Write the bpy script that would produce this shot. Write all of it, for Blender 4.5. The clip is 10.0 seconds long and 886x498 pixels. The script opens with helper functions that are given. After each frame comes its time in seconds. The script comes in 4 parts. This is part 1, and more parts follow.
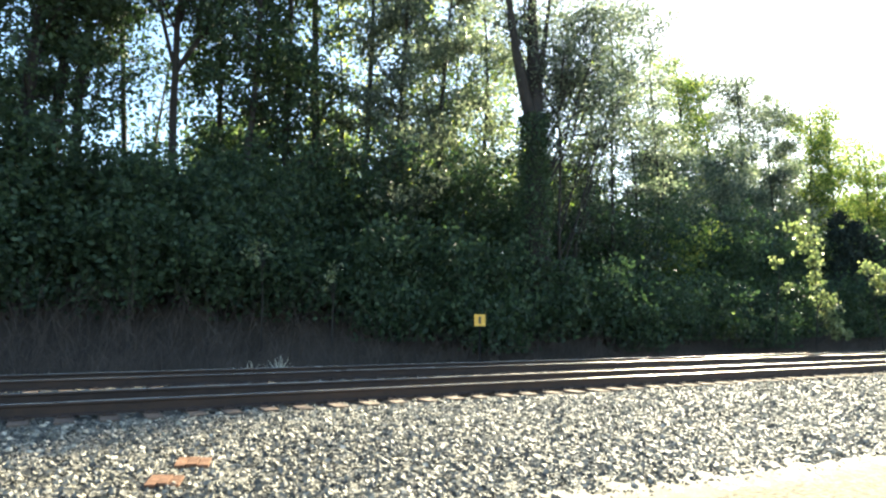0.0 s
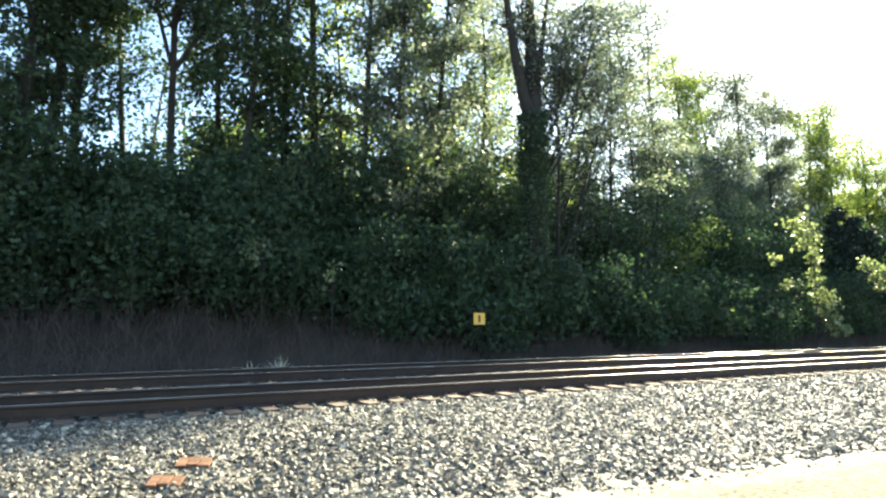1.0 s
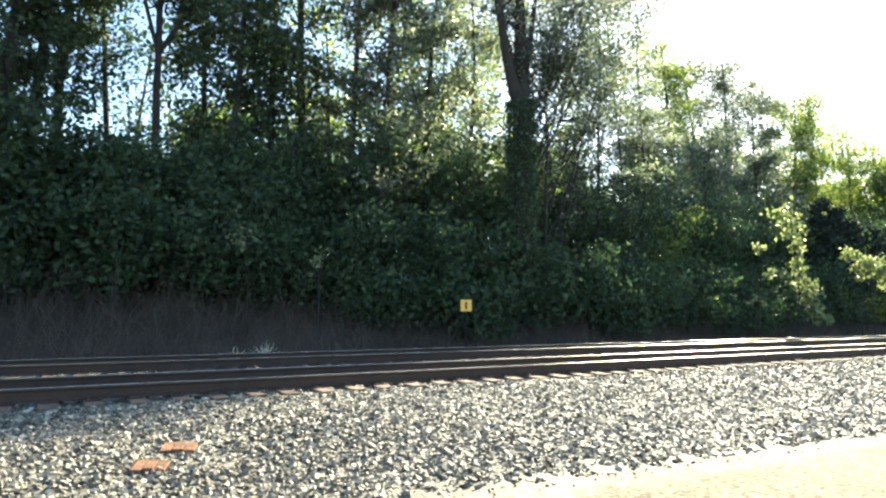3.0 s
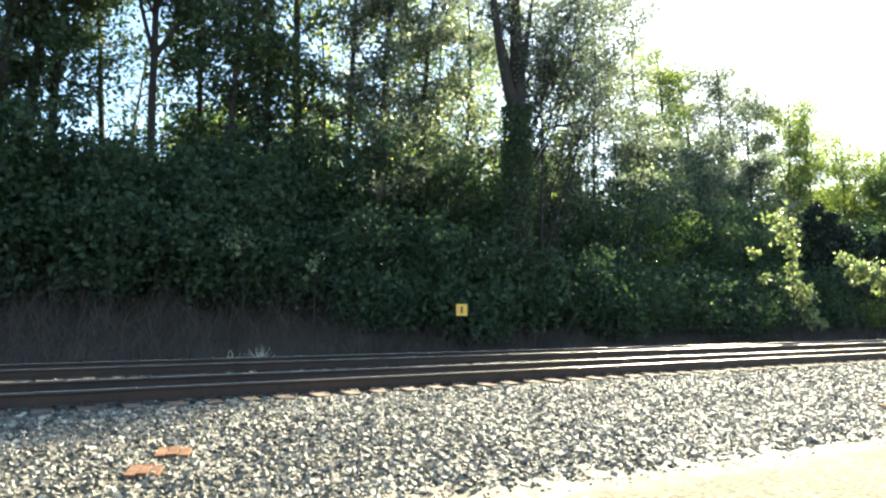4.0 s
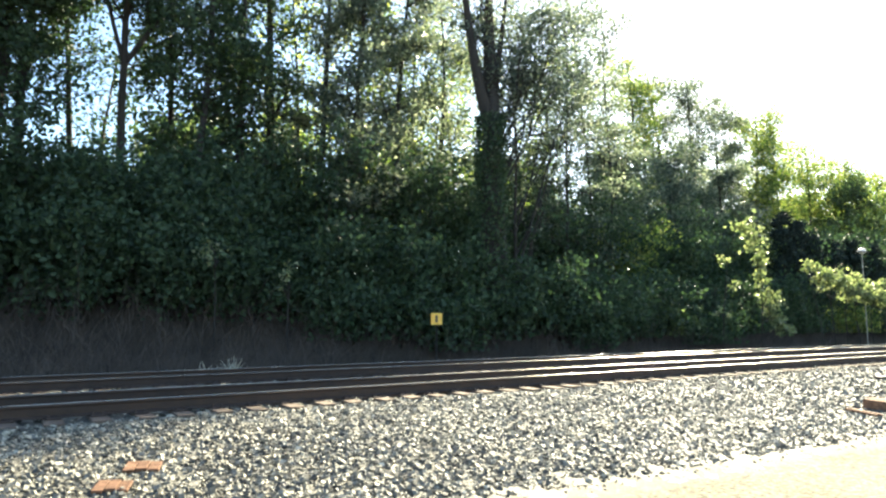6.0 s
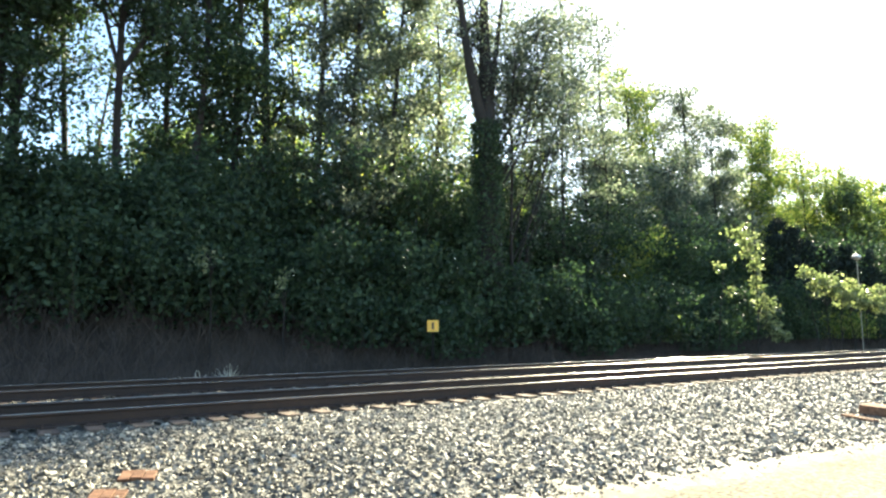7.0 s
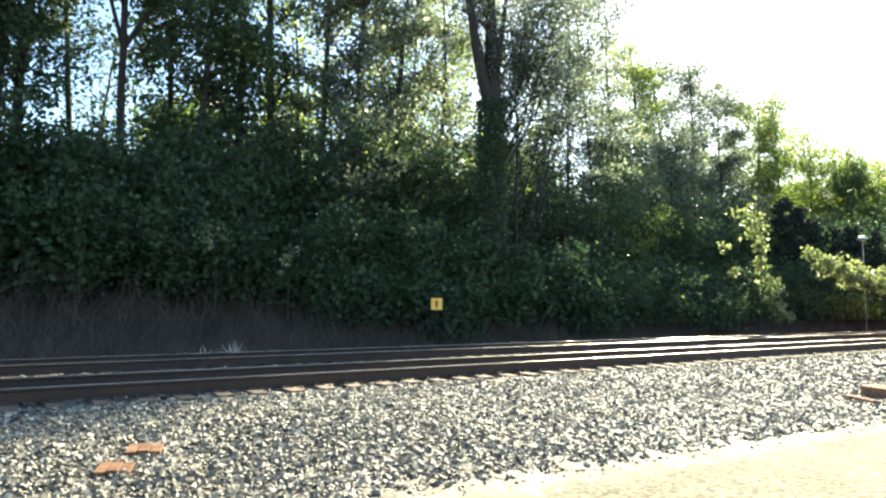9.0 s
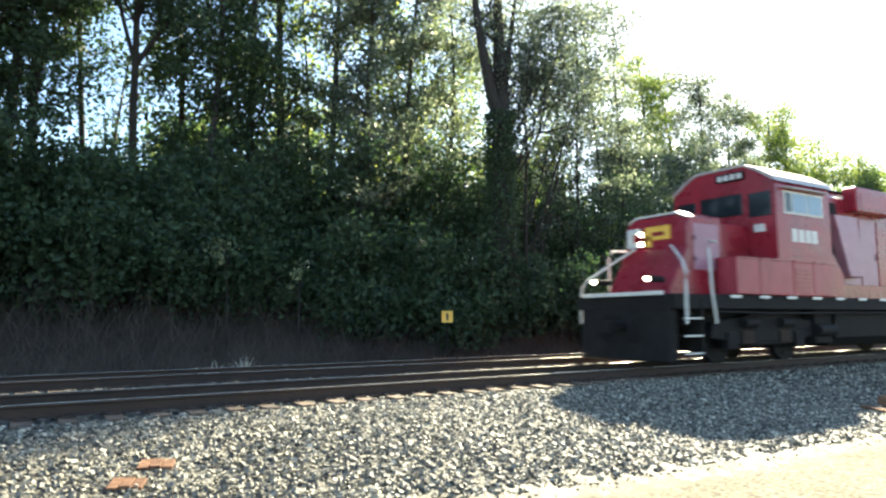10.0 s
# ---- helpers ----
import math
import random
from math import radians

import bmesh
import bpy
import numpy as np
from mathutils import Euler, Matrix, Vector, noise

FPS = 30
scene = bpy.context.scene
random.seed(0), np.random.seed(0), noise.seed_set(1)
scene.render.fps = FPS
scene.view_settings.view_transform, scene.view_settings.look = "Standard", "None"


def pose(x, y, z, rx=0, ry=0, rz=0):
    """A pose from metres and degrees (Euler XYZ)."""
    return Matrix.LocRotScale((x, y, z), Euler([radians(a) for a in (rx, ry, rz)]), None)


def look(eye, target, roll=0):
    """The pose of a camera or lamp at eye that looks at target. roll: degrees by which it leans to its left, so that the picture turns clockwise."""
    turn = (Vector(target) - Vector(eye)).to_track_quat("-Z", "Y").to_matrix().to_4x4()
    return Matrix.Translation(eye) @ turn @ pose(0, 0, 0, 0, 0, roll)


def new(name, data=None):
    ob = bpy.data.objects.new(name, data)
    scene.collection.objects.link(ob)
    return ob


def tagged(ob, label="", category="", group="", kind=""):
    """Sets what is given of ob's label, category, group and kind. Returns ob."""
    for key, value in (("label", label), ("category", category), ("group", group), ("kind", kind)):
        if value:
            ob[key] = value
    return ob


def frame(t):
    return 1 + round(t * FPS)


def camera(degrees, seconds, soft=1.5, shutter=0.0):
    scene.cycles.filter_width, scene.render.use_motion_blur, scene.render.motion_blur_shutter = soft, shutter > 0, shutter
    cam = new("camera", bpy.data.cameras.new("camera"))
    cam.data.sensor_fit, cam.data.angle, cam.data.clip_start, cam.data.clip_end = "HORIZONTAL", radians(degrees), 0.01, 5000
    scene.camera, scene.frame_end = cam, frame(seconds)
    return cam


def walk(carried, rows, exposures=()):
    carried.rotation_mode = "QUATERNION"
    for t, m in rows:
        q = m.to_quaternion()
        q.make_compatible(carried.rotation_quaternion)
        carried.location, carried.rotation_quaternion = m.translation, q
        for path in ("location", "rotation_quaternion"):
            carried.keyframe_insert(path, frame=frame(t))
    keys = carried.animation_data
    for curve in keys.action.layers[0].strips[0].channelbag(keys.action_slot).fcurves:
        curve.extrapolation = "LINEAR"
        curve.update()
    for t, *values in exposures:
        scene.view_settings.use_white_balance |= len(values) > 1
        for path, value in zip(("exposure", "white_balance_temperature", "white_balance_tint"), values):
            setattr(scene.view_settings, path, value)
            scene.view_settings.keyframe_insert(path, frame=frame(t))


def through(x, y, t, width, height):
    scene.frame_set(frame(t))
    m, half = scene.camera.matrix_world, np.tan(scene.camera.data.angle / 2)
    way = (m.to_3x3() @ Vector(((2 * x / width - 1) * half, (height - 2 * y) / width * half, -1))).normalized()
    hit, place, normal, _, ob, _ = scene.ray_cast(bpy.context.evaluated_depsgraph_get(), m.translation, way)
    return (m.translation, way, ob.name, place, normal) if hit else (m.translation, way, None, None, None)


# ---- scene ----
# World: x runs along the tracks, y away from the viewer across them, z up; the pavement is at z = 0.
EYE = (0.0, 0.0, 1.6)
RAIL = 0.55            # height of the rail tops
TRACK_1, TRACK_2 = 11.05, 15.12   # centre lines of the two tracks
cam = camera(66.75, 10.0, soft=2.35, shutter=0.3)
ROWS = [  # seconds, yaw, pitch, roll
    (0.0, -29.333, 6.320, -0.298), (0.5, -29.595, 6.118, -0.767), (1.0, -29.374, 6.215, 0.059),
    (1.5, -29.206, 5.980, 0.237), (2.0, -29.446, 5.722, -0.148), (2.5, -29.539, 4.910, -0.348),
    (3.0, -30.490, 5.085, -0.307), (4.5, -30.962, 5.643, -0.328), (5.0, -31.408, 5.890, -0.270),
    (5.5, -32.373, 5.974, -0.074), (7.0, -33.304, 6.817, 0.262), (7.5, -33.120, 7.064, 0.184),
    (8.0, -32.782, 7.302, 0.421), (8.2, -32.930, 6.300, 0.150), (8.5, -33.090, 5.121, -0.136),
    (9.0, -32.988, 4.968, -0.198), (9.5, -33.177, 5.128, 0.187), (10.0, -32.090, 6.048, 0.270),
]
walk(cam, [(t, pose(*EYE, 90 + p, r, y)) for t, y, p, r in ROWS], [(0.0, 2.74, 6080, 4), (6.0, 2.72, 6080, 4), (10.0, 2.64, 6080, 4)])

# ---- light ----
SUN_DIR = Vector((8.1, 4.6, 5.5)).normalized()
world = bpy.data.worlds.new("sky")
scene.world = world
world.use_nodes = True
wn, wl = world.node_tree.nodes, world.node_tree.links
sky = wn.new("ShaderNodeTexSky")
sky.sky_type, sky.sun_disc = "NISHITA", False
sky.sun_elevation = math.asin(SUN_DIR.z)
sky.sun_rotation = math.atan2(SUN_DIR.x, SUN_DIR.y)
sky.air_density, sky.dust_density, sky.ozone_density = 1.0, 0.7, 1.0
wl.new(sky.outputs[0], wn["Background"].inputs[0])
wn["Background"].inputs[1].default_value = 0.062
sun = new("sun", bpy.data.lights.new("sun", "SUN"))
sun.data.energy, sun.data.angle, sun.data.color = 5.0, radians(0.6), (1.0, 0.85, 0.59)
sun.matrix_world = look(SUN_DIR * 100, (0, 0, 0))


# ---- materials ----
def material(name, dark, light, rough=0.8, scale=6.0, fine=60.0, bump=0.3, metal=0.0, spread=0.5, grain=(1, 1, 1), spec=0.5, dist=0.01, span=(0.33, 0.67)):
    """Two scales of noise between a dark and a light tone, with fine relief; each separate object shifts a little."""
    m = bpy.data.materials.new(name)
    m.use_nodes = True
    n, l = m.node_tree.nodes, m.node_tree.links
    b = n["Principled BSDF"]
    b.inputs["Metallic"].default_value = metal
    b.inputs["Specular IOR Level"].default_value = spec
    tc, mp, info = n.new("ShaderNodeTexCoord"), n.new("ShaderNodeMapping"), n.new("ShaderNodeObjectInfo")
    mp.inputs["Scale"].default_value = grain
    l.new(tc.outputs["Object"], mp.inputs["Vector"])
    big, small = n.new("ShaderNodeTexNoise"), n.new("ShaderNodeTexNoise")
    for node, s, d in ((big, scale, 3), (small, fine, 5)):
        node.noise_dimensions = "4D"
        node.inputs["Scale"].default_value, node.inputs["Detail"].default_value = s, d
        l.new(mp.outputs[0], node.inputs["Vector"])
        l.new(info.outputs["Random"], node.inputs["W"])
    mix = n.new("ShaderNodeMath")
    mix.operation = "MULTIPLY_ADD"
    mix.inputs[1].default_value = spread
    l.new(big.outputs[0], mix.inputs[0])
    half = n.new("ShaderNodeMath")
    half.operation = "MULTIPLY"
    half.inputs[1].default_value = 1 - spread
    l.new(small.outputs[0], half.inputs[0])
    l.new(half.outputs[0], mix.inputs[2])
    ramp = n.new("ShaderNodeValToRGB")
    e = ramp.color_ramp.elements
    e[0].position, e[0].color = span[0], (*dark, 1)
    e[1].position, e[1].color = span[1], (*light, 1)
    l.new(mix.outputs[0], ramp.inputs[0])
    l.new(ramp.outputs[0], b.inputs["Base Color"])
    rr = n.new("ShaderNodeMapRange")
    rr.inputs["To Min"].default_value, rr.inputs["To Max"].default_value = max(rough - 0.15, 0.04), min(rough + 0.12, 1)
    l.new(big.outputs[0], rr.inputs[0])
    l.new(rr.outputs[0], b.inputs["Roughness"])
    bp = n.new("ShaderNodeBump")
    bp.inputs["Strength"].default_value, bp.inputs["Distance"].default_value = bump, dist
    l.new(small.outputs[0], bp.inputs["Height"])
    l.new(bp.outputs[0], b.inputs["Normal"])
    return m


def island_material(name, stops, rough, through=0.0, gloss=0.12, bump=0.0, tint=(1, 1, 1)):
    """For leaves, stones and blades: each separate piece takes its own tone; thin ones let light through."""
    m = bpy.data.materials.new(name)
    m.use_nodes = True
    n, l = m.node_tree.nodes, m.node_tree.links
    b = n["Principled BSDF"]
    geo, ramp = n.new("ShaderNodeNewGeometry"), n.new("ShaderNodeValToRGB")
    e = ramp.color_ramp.elements
    while len(e) < len(stops):
        e.new(0.5)
    for el, (p, c) in zip(e, stops):
        el.position, el.color = p, (*c, 1)
    l.new(geo.outputs["Random Per Island"], ramp.inputs[0])
    l.new(ramp.outputs[0], b.inputs["Base Color"])
    b.inputs["Roughness"].default_value = rough
    b.inputs["Specular IOR Level"].default_value = gloss * 4
    if through:
        tr, mx, hsv = n.new("ShaderNodeBsdfTranslucent"), n.new("ShaderNodeMixShader"), n.new("ShaderNodeMixRGB")
        hsv.blend_type, hsv.inputs[0].default_value = "MULTIPLY", 1.0
        hsv.inputs[2].default_value = (*tint, 1)
        l.new(ramp.outputs[0], hsv.inputs[1])
        l.new(hsv.outputs[0], tr.inputs[0])
        mx.inputs[0].default_value = through
        l.new(b.outputs[0], mx.inputs[1])
        l.new(tr.outputs[0], mx.inputs[2])
        l.new(mx.outputs[0], n["Material Output"].inputs[0])
    if bump:
        nz, bp, tc = n.new("ShaderNodeTexNoise"), n.new("ShaderNodeBump"), n.new("ShaderNodeTexCoord")
        nz.inputs["Scale"].default_value = 90
        l.new(tc.outputs["Object"], nz.inputs["Vector"])
        l.new(nz.outputs[0], bp.inputs["Height"])
        bp.inputs["Strength"].default_value, bp.inputs["Distance"].default_value = bump, 0.01
        l.new(bp.outputs[0], b.inputs["Normal"])
    return m


def lamp_material(name, colour, strength):
    m = bpy.data.materials.new(name)
    m.use_nodes = True
    b = m.node_tree.nodes["Principled BSDF"]
    b.inputs["Base Color"].default_value = (*colour, 1)
    b.inputs["Emission Color"].default_value = (*colour, 1)
    b.inputs["Emission Strength"].default_value = strength
    return m


def glass_material(name, colour):
    m = bpy.data.materials.new(name)
    m.use_nodes = True
    b = m.node_tree.nodes["Principled BSDF"]
    b.inputs["Base Color"].default_value = (*colour, 1)
    b.inputs["Roughness"].default_value = 0.06
    b.inputs["Specular IOR Level"].default_value = 0.5
    return m


SOIL = material("leaf_litter", (0.025, 0.02, 0.013), (0.09, 0.065, 0.045), 0.95, 1.2, 30, 0.8, dist=0.04)
BED = material("crushed_stone_bed", (0.03, 0.028, 0.023), (0.15, 0.14, 0.11), 0.8, 0.8, 28, 1.0, spread=0.3, dist=0.04)
def dusty(m, low, high, dust):
    """Lets a ground material pass into stone dust between two distances from the lot, in ragged patches."""
    n, l = m.node_tree.nodes, m.node_tree.links
    b = n["Principled BSDF"]
    old = b.inputs["Base Color"].links[0].from_socket
    tc, sep, nz = n.new("ShaderNodeTexCoord"), n.new("ShaderNodeSeparateXYZ"), n.new("ShaderNodeTexNoise")
    l.new(tc.outputs["Object"], sep.inputs[0])
    l.new(tc.outputs["Object"], nz.inputs["Vector"])
    nz.inputs["Scale"].default_value, nz.inputs["Detail"].default_value = 3.0, 6.0
    add, span, mix = n.new("ShaderNodeMath"), n.new("ShaderNodeMapRange"), n.new("ShaderNodeMixRGB")
    add.operation = "ADD"
    l.new(sep.outputs["Y"], add.inputs[0])
    l.new(nz.outputs[0], add.inputs[1])
    span.inputs["From Min"].default_value, span.inputs["From Max"].default_value = low, high
    l.new(add.outputs[0], span.inputs[0])
    l.new(span.outputs[0], mix.inputs[0])
    l.new(old, mix.inputs[1])
    mix.inputs[2].default_value = (*dust, 1)
    l.new(mix.outputs[0], b.inputs["Base Color"])
    return m


FINES = material("pale_stone", (0.35, 0.32, 0.26), (0.6, 0.56, 0.47), 0.8, 4, 60, 0.6)
PAVE = dusty(material("pale_worn_asphalt", (0.045, 0.039, 0.025), (0.175, 0.155, 0.11), 0.88, 1.5, 22, 1.0, spread=0.12, spec=0.12, dist=0.02, span=(0.40, 0.58)), 4.75, 5.2, (0.175, 0.158, 0.122))
dusty(BED, 6.1, 5.4, (0.175, 0.158, 0.122))
STONE = island_material("grey_ballast_stone", [(0.0, (0.035, 0.033, 0.027)), (0.4, (0.105, 0.098, 0.078)), (0.8, (0.25, 0.23, 0.18)), (1.0, (0.54, 0.49, 0.38))], 0.6, gloss=0.075, bump=0.4)
SINGLE = material("grey_ballast_stone_single", (0.06, 0.057, 0.048), (0.30, 0.28, 0.23), 0.6, 8, 80, 0.4, spec=0.3)
TIE = material("weathered_tie_wood", (0.05, 0.035, 0.025), (0.20, 0.14, 0.095), 0.9, 3, 50, 0.8, grain=(1, 0.15, 1))
PLANK = material("broken_orange_brown_wood", (0.05, 0.028, 0.018), (0.31, 0.17, 0.105), 0.9, 12, 50, 0.9, grain=(0.25, 1.6, 1), spec=0.15)
RUST = material("rusty_rail_side", (0.022, 0.014, 0.010), (0.068, 0.040, 0.027), 0.8, 5, 70, 0.5)
STEEL = material("worn_rail_head", (0.60, 0.54, 0.46), (0.88, 0.83, 0.74), 0.28, 3, 60, 0.08, metal=1.0, grain=(0.1, 1, 1))
BARK = material("grey_brown_bark", (0.012, 0.010, 0.008), (0.05, 0.042, 0.034), 0.9, 6, 30, 1.0, grain=(1, 1, 0.25), dist=0.03)
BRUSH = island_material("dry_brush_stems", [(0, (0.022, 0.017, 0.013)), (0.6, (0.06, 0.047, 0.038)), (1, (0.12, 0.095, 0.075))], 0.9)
# Very pale blades: sun glint on the weeds is put into the colour.
WEED_GLINT = island_material("dry_weed_glint_in_colour", [(0, (0.45, 0.41, 0.30)), (1, (0.8, 0.76, 0.64))], 0.6, 0.4, tint=(1.2, 1.1, 0.8))
# Dark leaf; farther along the bank its tone also carries the shade.
LEAF_DARK = island_material("dark_green_leaf_and_shade", [(0, (0.024, 0.040, 0.022)), (0.6, (0.050, 0.080, 0.042)), (1, (0.080, 0.118, 0.058))], 0.58, 0.32, 0.07, tint=(1.3, 1.5, 1.0))
LEAF_MID = island_material("green_leaf", [(0, (0.024, 0.044, 0.018)), (0.6, (0.066, 0.10, 0.044)), (1, (0.15, 0.18, 0.078))], 0.36, 0.6, 0.2, tint=(1.55, 1.65, 1.1))
# Lighter, yellower leaf: sunlight on foliage is put into its colour.
LEAF_SUN = island_material("yellow_green_leaf_with_sun", [(0, (0.048, 0.078, 0.026)), (0.6, (0.125, 0.17, 0.058)), (1, (0.29, 0.29, 0.10))], 0.42, 0.6, 0.14, tint=(2.0, 2.1, 1.1))
# Greyed, bluer leaf: the bright haze over these trees is put into its colour.
LEAF_HAZE = island_material("grey_green_leaf_with_haze", [(0, (0.028, 0.042, 0.028)), (0.6, (0.088, 0.108, 0.074)), (1, (0.20, 0.215, 0.155))], 0.32, 0.62, 0.25, tint=(2.0, 2.05, 1.75))
# Opaque dark needles: shade on the bank is put into their colour.
EVERGREEN_SHADE = island_material("evergreen_needles_with_shade", [(0, (0.010, 0.017, 0.013)), (0.6, (0.022, 0.034, 0.026)), (1, (0.04, 0.056, 0.042))], 0.6, gloss=0.05)
# Sunlight on the front foliage is put into this pale leaf colour.
LEAF_LIT = island_material("pale_leaf_sunlight_in_colour", [(0, (0.08, 0.105, 0.05)), (0.6, (0.185, 0.22, 0.11)), (1, (0.35, 0.36, 0.20))], 0.42, 0.5, 0.2, tint=(1.3, 1.4, 0.95))
RED = material("faded_red_paint", (0.19, 0.007, 0.018), (0.32, 0.018, 0.036), 0.30, 2, 30, 0.08, spread=0.7)
# Pale mottling holds both chalky wear and patches of reflected light.
RED_WORN_SHEEN = material("chalky_red_paint_with_sheen", (0.23, 0.010, 0.024), (0.40, 0.066, 0.086), 0.40, 2.2, 9, 0.05, spread=0.6, grain=(1, 1, 0.35))
# Sky reflection on the glossy red panels is put into this lavender tone.
SKY_SHEEN = material("pink_panel_sky_sheen", (0.30, 0.13, 0.18), (0.43, 0.23, 0.29), 0.4, 2.5, 20, 0.05)
BLACK = material("sooty_black_steel", (0.006, 0.006, 0.007), (0.026, 0.024, 0.023), 0.8, 4, 40, 0.3, spec=0.2)
WHITE = material("off_white_paint", (0.55, 0.53, 0.48), (0.82, 0.80, 0.75), 0.5, 5, 50, 0.1)
YELLOW = material("yellow_paint", (0.80, 0.40, 0.03), (0.92, 0.60, 0.12), 0.5, 8, 50, 0.1)
ROOF = material("pale_roof", (0.30, 0.27, 0.26), (0.52, 0.48, 0.45), 0.5, 3, 40, 0.1)
GLASS = glass_material("dark_window_glass", (0.02, 0.025, 0.03))
# The pale blue base colour carries the sky's reflection in the side panes.
GLASS_SKY = glass_material("side_glass_sky_in_colour", (0.22, 0.30, 0.38))
LAMP = lamp_material("lit_headlight", (1.0, 0.84, 0.52), 6.0)


# ---- mesh helpers ----
def part(name, bm, mat, parent=None, label="", smooth=False):
    me = bpy.data.meshes.new(name)
    bm.to_mesh(me)
    bm.free()
    for f in me.polygons:
        f.use_smooth = smooth
    me.materials.append(mat)
    ob = new(name, me)
    if parent:
        ob.parent = parent
    if label:
        ob["label"] = label
    return ob


def raw(name, verts, faces, mat, parent=None, label="", smooth=False):
    """A mesh from arrays: verts (n, 3) and faces (m, 3 or 4)."""
    me = bpy.data.meshes.new(name)
    verts, faces = np.asarray(verts, np.float32), np.asarray(faces, np.int32)
    k = faces.shape[1]
    me.vertices.add(len(verts))
    me.vertices.foreach_set("co", verts.ravel())
    me.loops.add(faces.size)
    me.loops.foreach_set("vertex_index", faces.ravel())
    me.polygons.add(len(faces))
    me.polygons.foreach_set("loop_start", np.arange(0, faces.size, k, dtype=np.int32))
    me.polygons.foreach_set("use_smooth", np.full(len(faces), smooth, bool))
    me.update(calc_edges=True)
    me.materials.append(mat)
    ob = new(name, me)
    if parent:
        ob.parent = parent
    if label:
        ob["label"] = label
    return ob


def box(x0, x1, y0, y1, z0, z1, bevel=0.0, bm=None):
    bm = bm or bmesh.new()
    made = bmesh.ops.create_cube(bm, size=1, matrix=Matrix.Translation(((x0 + x1) / 2, (y0 + y1) / 2, (z0 + z1) / 2)) @ Matrix.Diagonal((x1 - x0, y1 - y0, z1 - z0, 1)))
    if bevel:
        edges = {e for v in made["verts"] for e in v.link_edges}
        bmesh.ops.bevel(bm, geom=list(edges), offset=bevel, segments=2, affect="EDGES", profile=0.6)
    return bm


def prism(outline, axis, a, b, bevel=0.0):
    """A solid of an outline swept along an axis from a to b. axis 'y': outline is (x, z); 'x': outline is (y, z)."""
    bm = bmesh.new()
    put = (lambda p, s: (p[0], s, p[1])) if axis == "y" else (lambda p, s: (s, p[0], p[1]))
    lo, hi = [bm.verts.new(put(p, a)) for p in outline], [bm.verts.new(put(p, b)) for p in outline]
    n = len(outline)
    for i in range(n):
        bm.faces.new((lo[i], lo[(i + 1) % n], hi[(i + 1) % n], hi[i]))
    bm.faces.new(lo[::-1])
    bm.faces.new(hi)
    bmesh.ops.recalc_face_normals(bm, faces=bm.faces)
    if bevel:
        bmesh.ops.bevel(bm, geom=list(bm.edges), offset=bevel, segments=2, affect="EDGES", profile=0.6)
    return bm


def cyl(centre, radius, length, axis="y", seg=24, bm=None, top=None, bevel=0.0):
    bm = bm or bmesh.new()
    turn = {"x": pose(0, 0, 0, 0, 90, 0), "y": pose(0, 0, 0, 90, 0, 0), "z": Matrix()}[axis]
    bmesh.ops.create_cone(bm, cap_ends=True, segments=seg, radius1=radius, radius2=radius if top is None else top, depth=length, matrix=Matrix.Translation(centre) @ turn)
    return bm


def tube_arrays(path, radii, sides=6):
    path, radii = np.asarray(path, float), np.asarray(radii, float)
    d = np.gradient(path, axis=0)
    d /= np.linalg.norm(d, axis=1)[:, None] + 1e-9
    ref = np.where(np.abs(d[:, 2:3]) > 0.9, np.array([[1.0, 0, 0]]), np.array([[0, 0, 1.0]]))
    u = np.cross(d, ref)
    u /= np.linalg.norm(u, axis=1)[:, None]
    v = np.cross(d, u)
    a = np.linspace(0, 2 * np.pi, sides, endpoint=False)
    ring = np.cos(a)[None, :, None] * u[:, None] + np.sin(a)[None, :, None] * v[:, None]
    verts = (path[:, None] + ring * radii[:, None, None]).reshape(-1, 3)
    n = len(path)
    i, j = np.meshgrid(np.arange(n - 1), np.arange(sides), indexing="ij")
    k = (j + 1) % sides
    faces = np.stack([i * sides + j, i * sides + k, (i + 1) * sides + k, (i + 1) * sides + j], -1).reshape(-1, 4)
    return verts, faces


def joined(chunks):
    verts, faces, off = [], [], 0
    for v, f in chunks:
        verts.append(v)
        faces.append(f + off)
        off += len(v)
    return np.concatenate(verts), np.concatenate(faces)


def tube(name, path, radius, mat, parent, label="", sides=8):
    v, f = tube_arrays(path, [radius] * len(path), sides)
    ob = raw(name, v, f, mat, parent, label, True)
    return ob


def leaf_arrays(rng, centres, size, droop=0.3):
    """One folded four-cornered leaf at each centre."""
    n = len(centres)
    u = rng.normal(size=(n, 3))
    u[:, 2] -= droop
    u /= np.linalg.norm(u, axis=1)[:, None]
    w = rng.normal(size=(n, 3))
    v = np.cross(u, w)
    v /= np.linalg.norm(v, axis=1)[:, None] + 1e-9
    nrm = np.cross(u, v)
    s = size * rng.uniform(0.6, 1.3, (n, 1))
    base, tip = centres - u * s * 0.5, centres + u * s * 0.5
    mid = centres + nrm * s * 0.12 - u * s * 0.08
    verts = np.stack([base, mid + v * s * 0.34, tip, mid - v * s * 0.34], 1).reshape(-1, 3)
    return verts, np.arange(4 * n, dtype=np.int32).reshape(-1, 4)


# ---- ground and tracks ----
PROFILE_Y = np.array([-400, 3.8, 4.5, 6.4, 9.2, 9.7, 12.5, 13.1, 13.5, 16.6, 17.3, 18.0, 19.5, 22.0, 26.0, 32.0, 60.0, 400])
PROFILE_Z = np.array([-0.14, -0.10, 0.0, 0.05, 0.27, 0.31, 0.31, 0.25, 0.31, 0.31, 0.10, 0.05, 0.9, 2.3, 3.6, 4.2, 4.5, 4.5])


